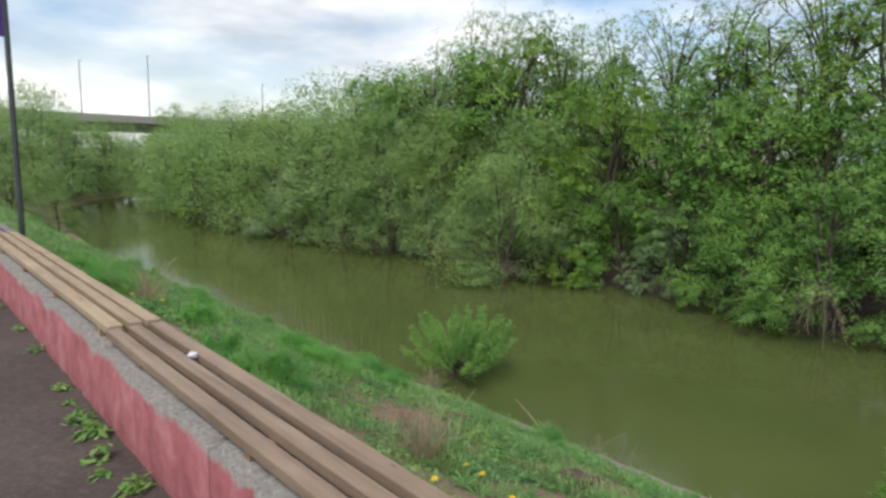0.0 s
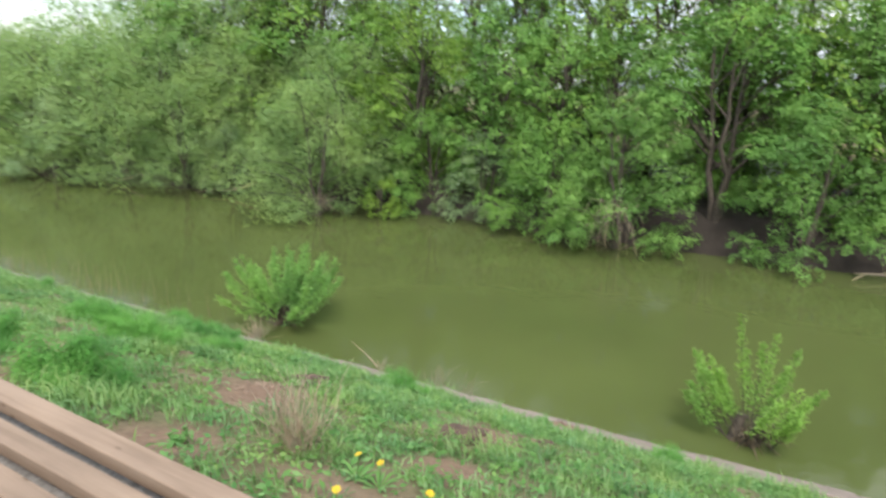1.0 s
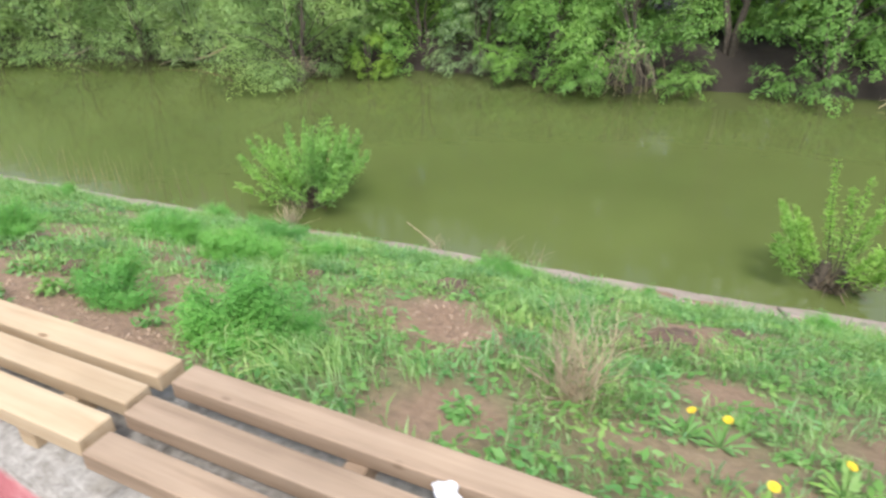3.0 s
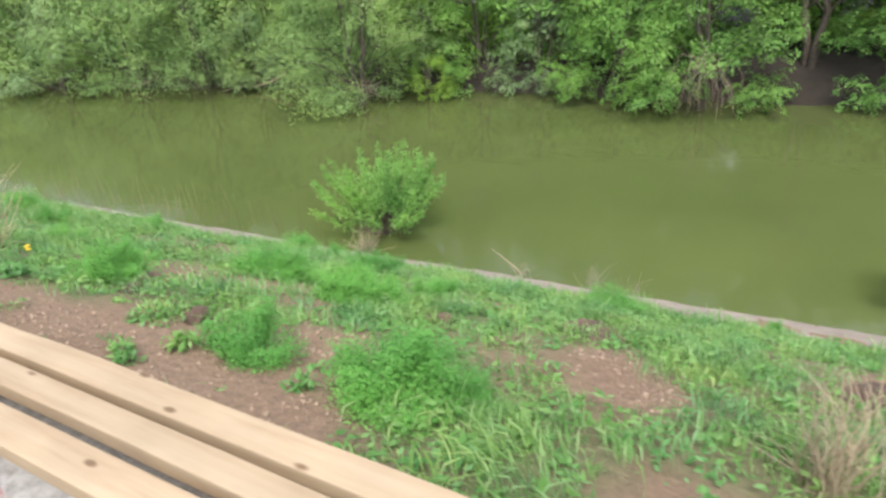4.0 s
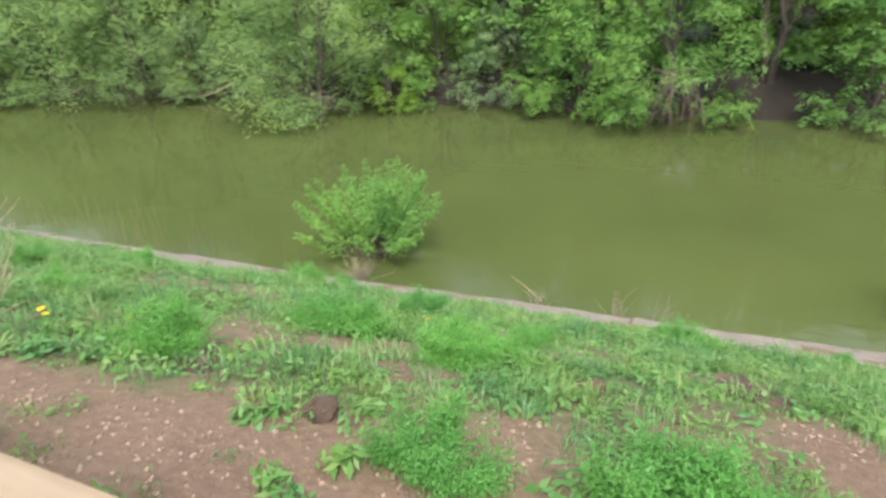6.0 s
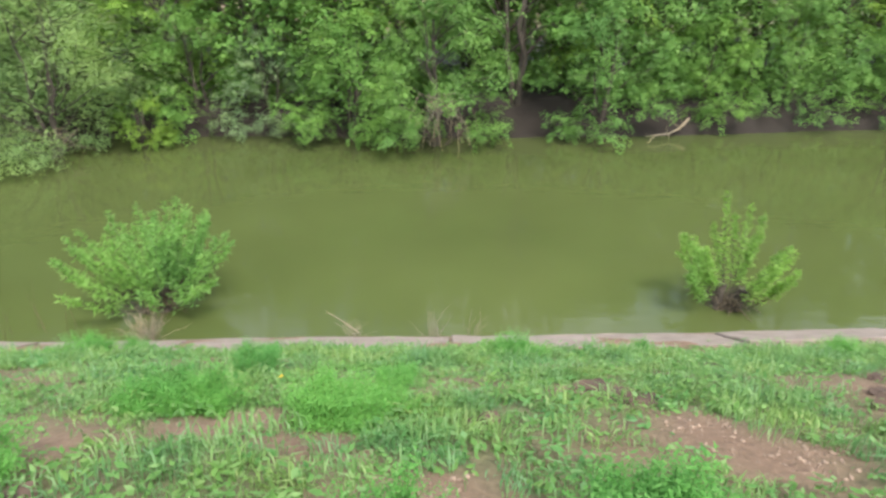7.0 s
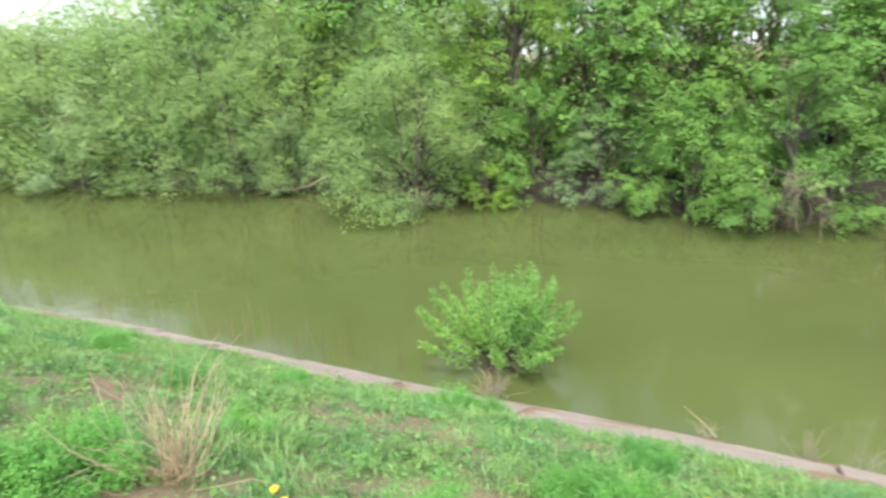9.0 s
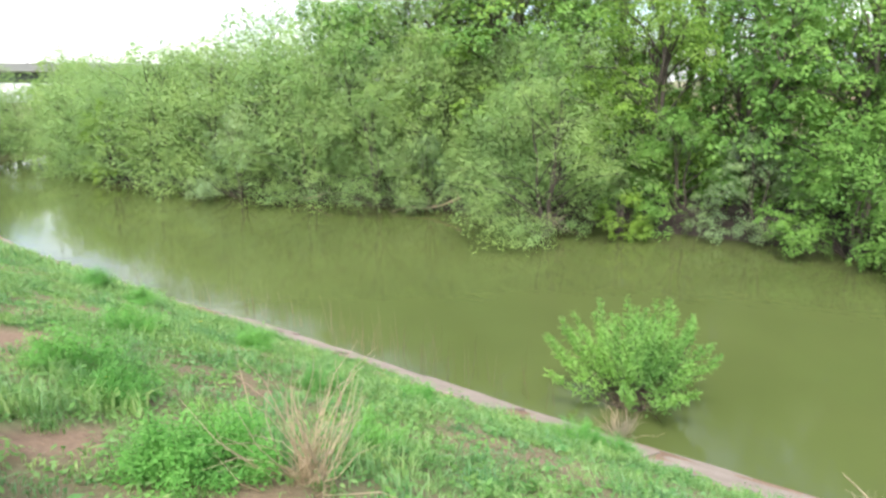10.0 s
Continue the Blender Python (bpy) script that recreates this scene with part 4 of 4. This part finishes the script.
rng = np.random.default_rng(31)
pe = []
pb = lump(2.0, 1.0, 0.5, 1)
pv = np.array([v.co[:] for v in pb.verts])
pb.faces.ensure_lookup_table()
pf = np.array([[v.index for v in f.verts] for f in pb.faces])
pb.free()
for _ in range(1300):
    sx, sy, a, b = SOIL[rng.integers(0, 11)]
    x, y = sx + rng.normal(0, 0.5) * a, sy + rng.normal(0, 0.5) * b
    r = 0.004 + 0.018 * rng.random() ** 3
    t = rng.uniform(0, 6.28)
    v = pv * np.array([r, r * rng.uniform(0.5, 1), r])
    v = np.stack([v[:, 0] * math.cos(t) - v[:, 1] * math.sin(t), v[:, 0] * math.sin(t) + v[:, 1] * math.cos(t), v[:, 2]], -1)
    pe.append((v + np.array([x, y, float(ground_z(x, y)) + 0.003]), pf))
for _ in range(700):
    x, y = rng.uniform(-0.5, 2.15), rng.uniform(3, 16)
    r = rng.uniform(0.004, 0.016)
    pe.append((pv * r + np.array([x, y, float(ground_z(x, y)) + 0.008]), pf))
thing("pebbles", "pale pebbles and stone chips on bare soil", "pebbles", kind="stuff", data=mesh_from("pebbles", *join(pe), M_STONE))

bm = lump(7.7, 0.026, 0.6, 3)
for v in bm.verts:
    v.co += noise.noise_vector(v.co * 60) * 0.012
thing("crumpled_paper", "crumpled white paper lying on the planks", "paper", pose(2.505, 7.40, 5.045, 0, 0, 30), data=from_bm("crumpled_paper", bm, M_PAPER))


# ---- concrete slabs along the water's edge ----
embankment = thing("bank_edging", "pale brown concrete slabs along the water's edge", "edging", kind="structure")
rng = np.random.default_rng(41)
for course, (xa, xb, z0, y) in enumerate(((-1.75, -0.5, 0.03, -8.0), (-0.47, 0.06, -0.02, -8.9))):
    while y < 44:
        L = rng.uniform(1.7, 2.6)
        x0, x1 = near_edge(y), near_edge(y + L)
        bm = box_bm(xa, 0.014, -0.14, xb, L - 0.014, 0.0, 0.014)
        bmesh.ops.subdivide_edges(bm, edges=[e for e in bm.edges if e.calc_length() > 0.4], cuts=4)
        for v in bm.verts:
            v.co += noise.noise_vector(v.co * 3.1 + Vector((y, course, 0))) * 0.03
        ang = math.degrees(math.atan2(x0 - x1, L)) + rng.uniform(-0.8, 0.8)
        part("slab", from_bm("slab", bm, M_CONC), embankment, m=pose(x0 + rng.uniform(-0.04, 0.04), y, 0.1 + z0 + rng.uniform(-0.015, 0.03), rng.uniform(-0.6, 0.6), 24.0 + rng.uniform(-1.5, 1.5), ang))
        y += L


# ---- fallen branches at the far waterline ----
def fallen_branch(x, y, z, turn, size, seed, label):
    rng = np.random.default_rng(seed)
    ob = thing("fallen_branch", label, "branch", pose(x, y, z, 0, 0, turn), group="fallen branches")
    ps = np.array([(-1.4, 0, 0.55), (-0.7, 0.1, 0.25), (0, 0, 0.08), (0.8, -0.1, 0.12), (1.5, 0.1, -0.05)]) * size
    part("limb", mesh_from("limb", *tube(ps, np.array([0.05, 0.045, 0.035, 0.028, 0.015]) * size, 6), M_DEAD), ob)
    for k in range(7):
        a = ps[rng.integers(0, 4)]
        e = a + np.array([rng.uniform(-0.6, 0.6), rng.uniform(-0.5, 0.5), rng.uniform(-0.3, 0.55)]) * size
        part("twig", mesh_from("twig", *tube([a, (a + e) / 2 + rng.normal(0, 0.06, 3), e], [0.022 * size, 0.014 * size, 0.005], 4), M_DEAD), ob)


fallen_branch(27.5, 2.3, 0.12, 130, 0.95, 1, "bare pale forked branch lying at the waterline")
fallen_branch(25.6, 32.6, 0.15, 115, 1.2, 2, "bare brown branches reaching into the water")
fallen_branch(24.6, 40.5, 0.15, 100, 1.0, 3, "bare brown branch hanging over the water")


def hanging_twigs(x, y, z, reach, drop, count, seed, label):
    """A spray of bare twigs arching out of a bush and hanging down to the water."""
    rng = np.random.default_rng(seed)
    ob = thing("hanging_twigs", label, "twigs", pose(x, y, z), group="bare twigs over the water")
    for k in range(count):
        a = math.radians(rng.uniform(100, 260))
        r = reach * rng.uniform(0.2, 1.0)
        out = np.array([math.cos(a) * r * 0.7, math.sin(a) * r, 0])
        top = out * rng.uniform(0.2, 0.7) + np.array([0, 0, rng.uniform(-0.5, 0.4)])
        end = out + np.array([0, 0, -drop * rng.uniform(0.45, 1.0)]) + rng.normal(0, 0.12, 3) * np.array([1, 1, 0])
        bend = top * rng.uniform(0.3, 0.6) + end * 0.5 + np.array([*(out[:2] * 0.12), 0.1]) + rng.normal(0, 0.12, 3)
        part("twig", mesh_from("twig", *tube([(0.6, rng.normal(0, 0.3), rng.uniform(-0.6, 0.2)), top, bend, end], [0.014, 0.011, 0.008, 0.003], 4), M_DEAD if k % 3 else M_TWIG), ob)


hanging_twigs(25.0, 11.2, 1.85, 1.5, 1.75, 34, 4, "tangle of bare grey-brown twigs hanging from a bush")
hanging_twigs(24.4, 25.0, 0.75, 1.9, 0.6, 16, 6, "bare brown twigs trailing from a willow bush")
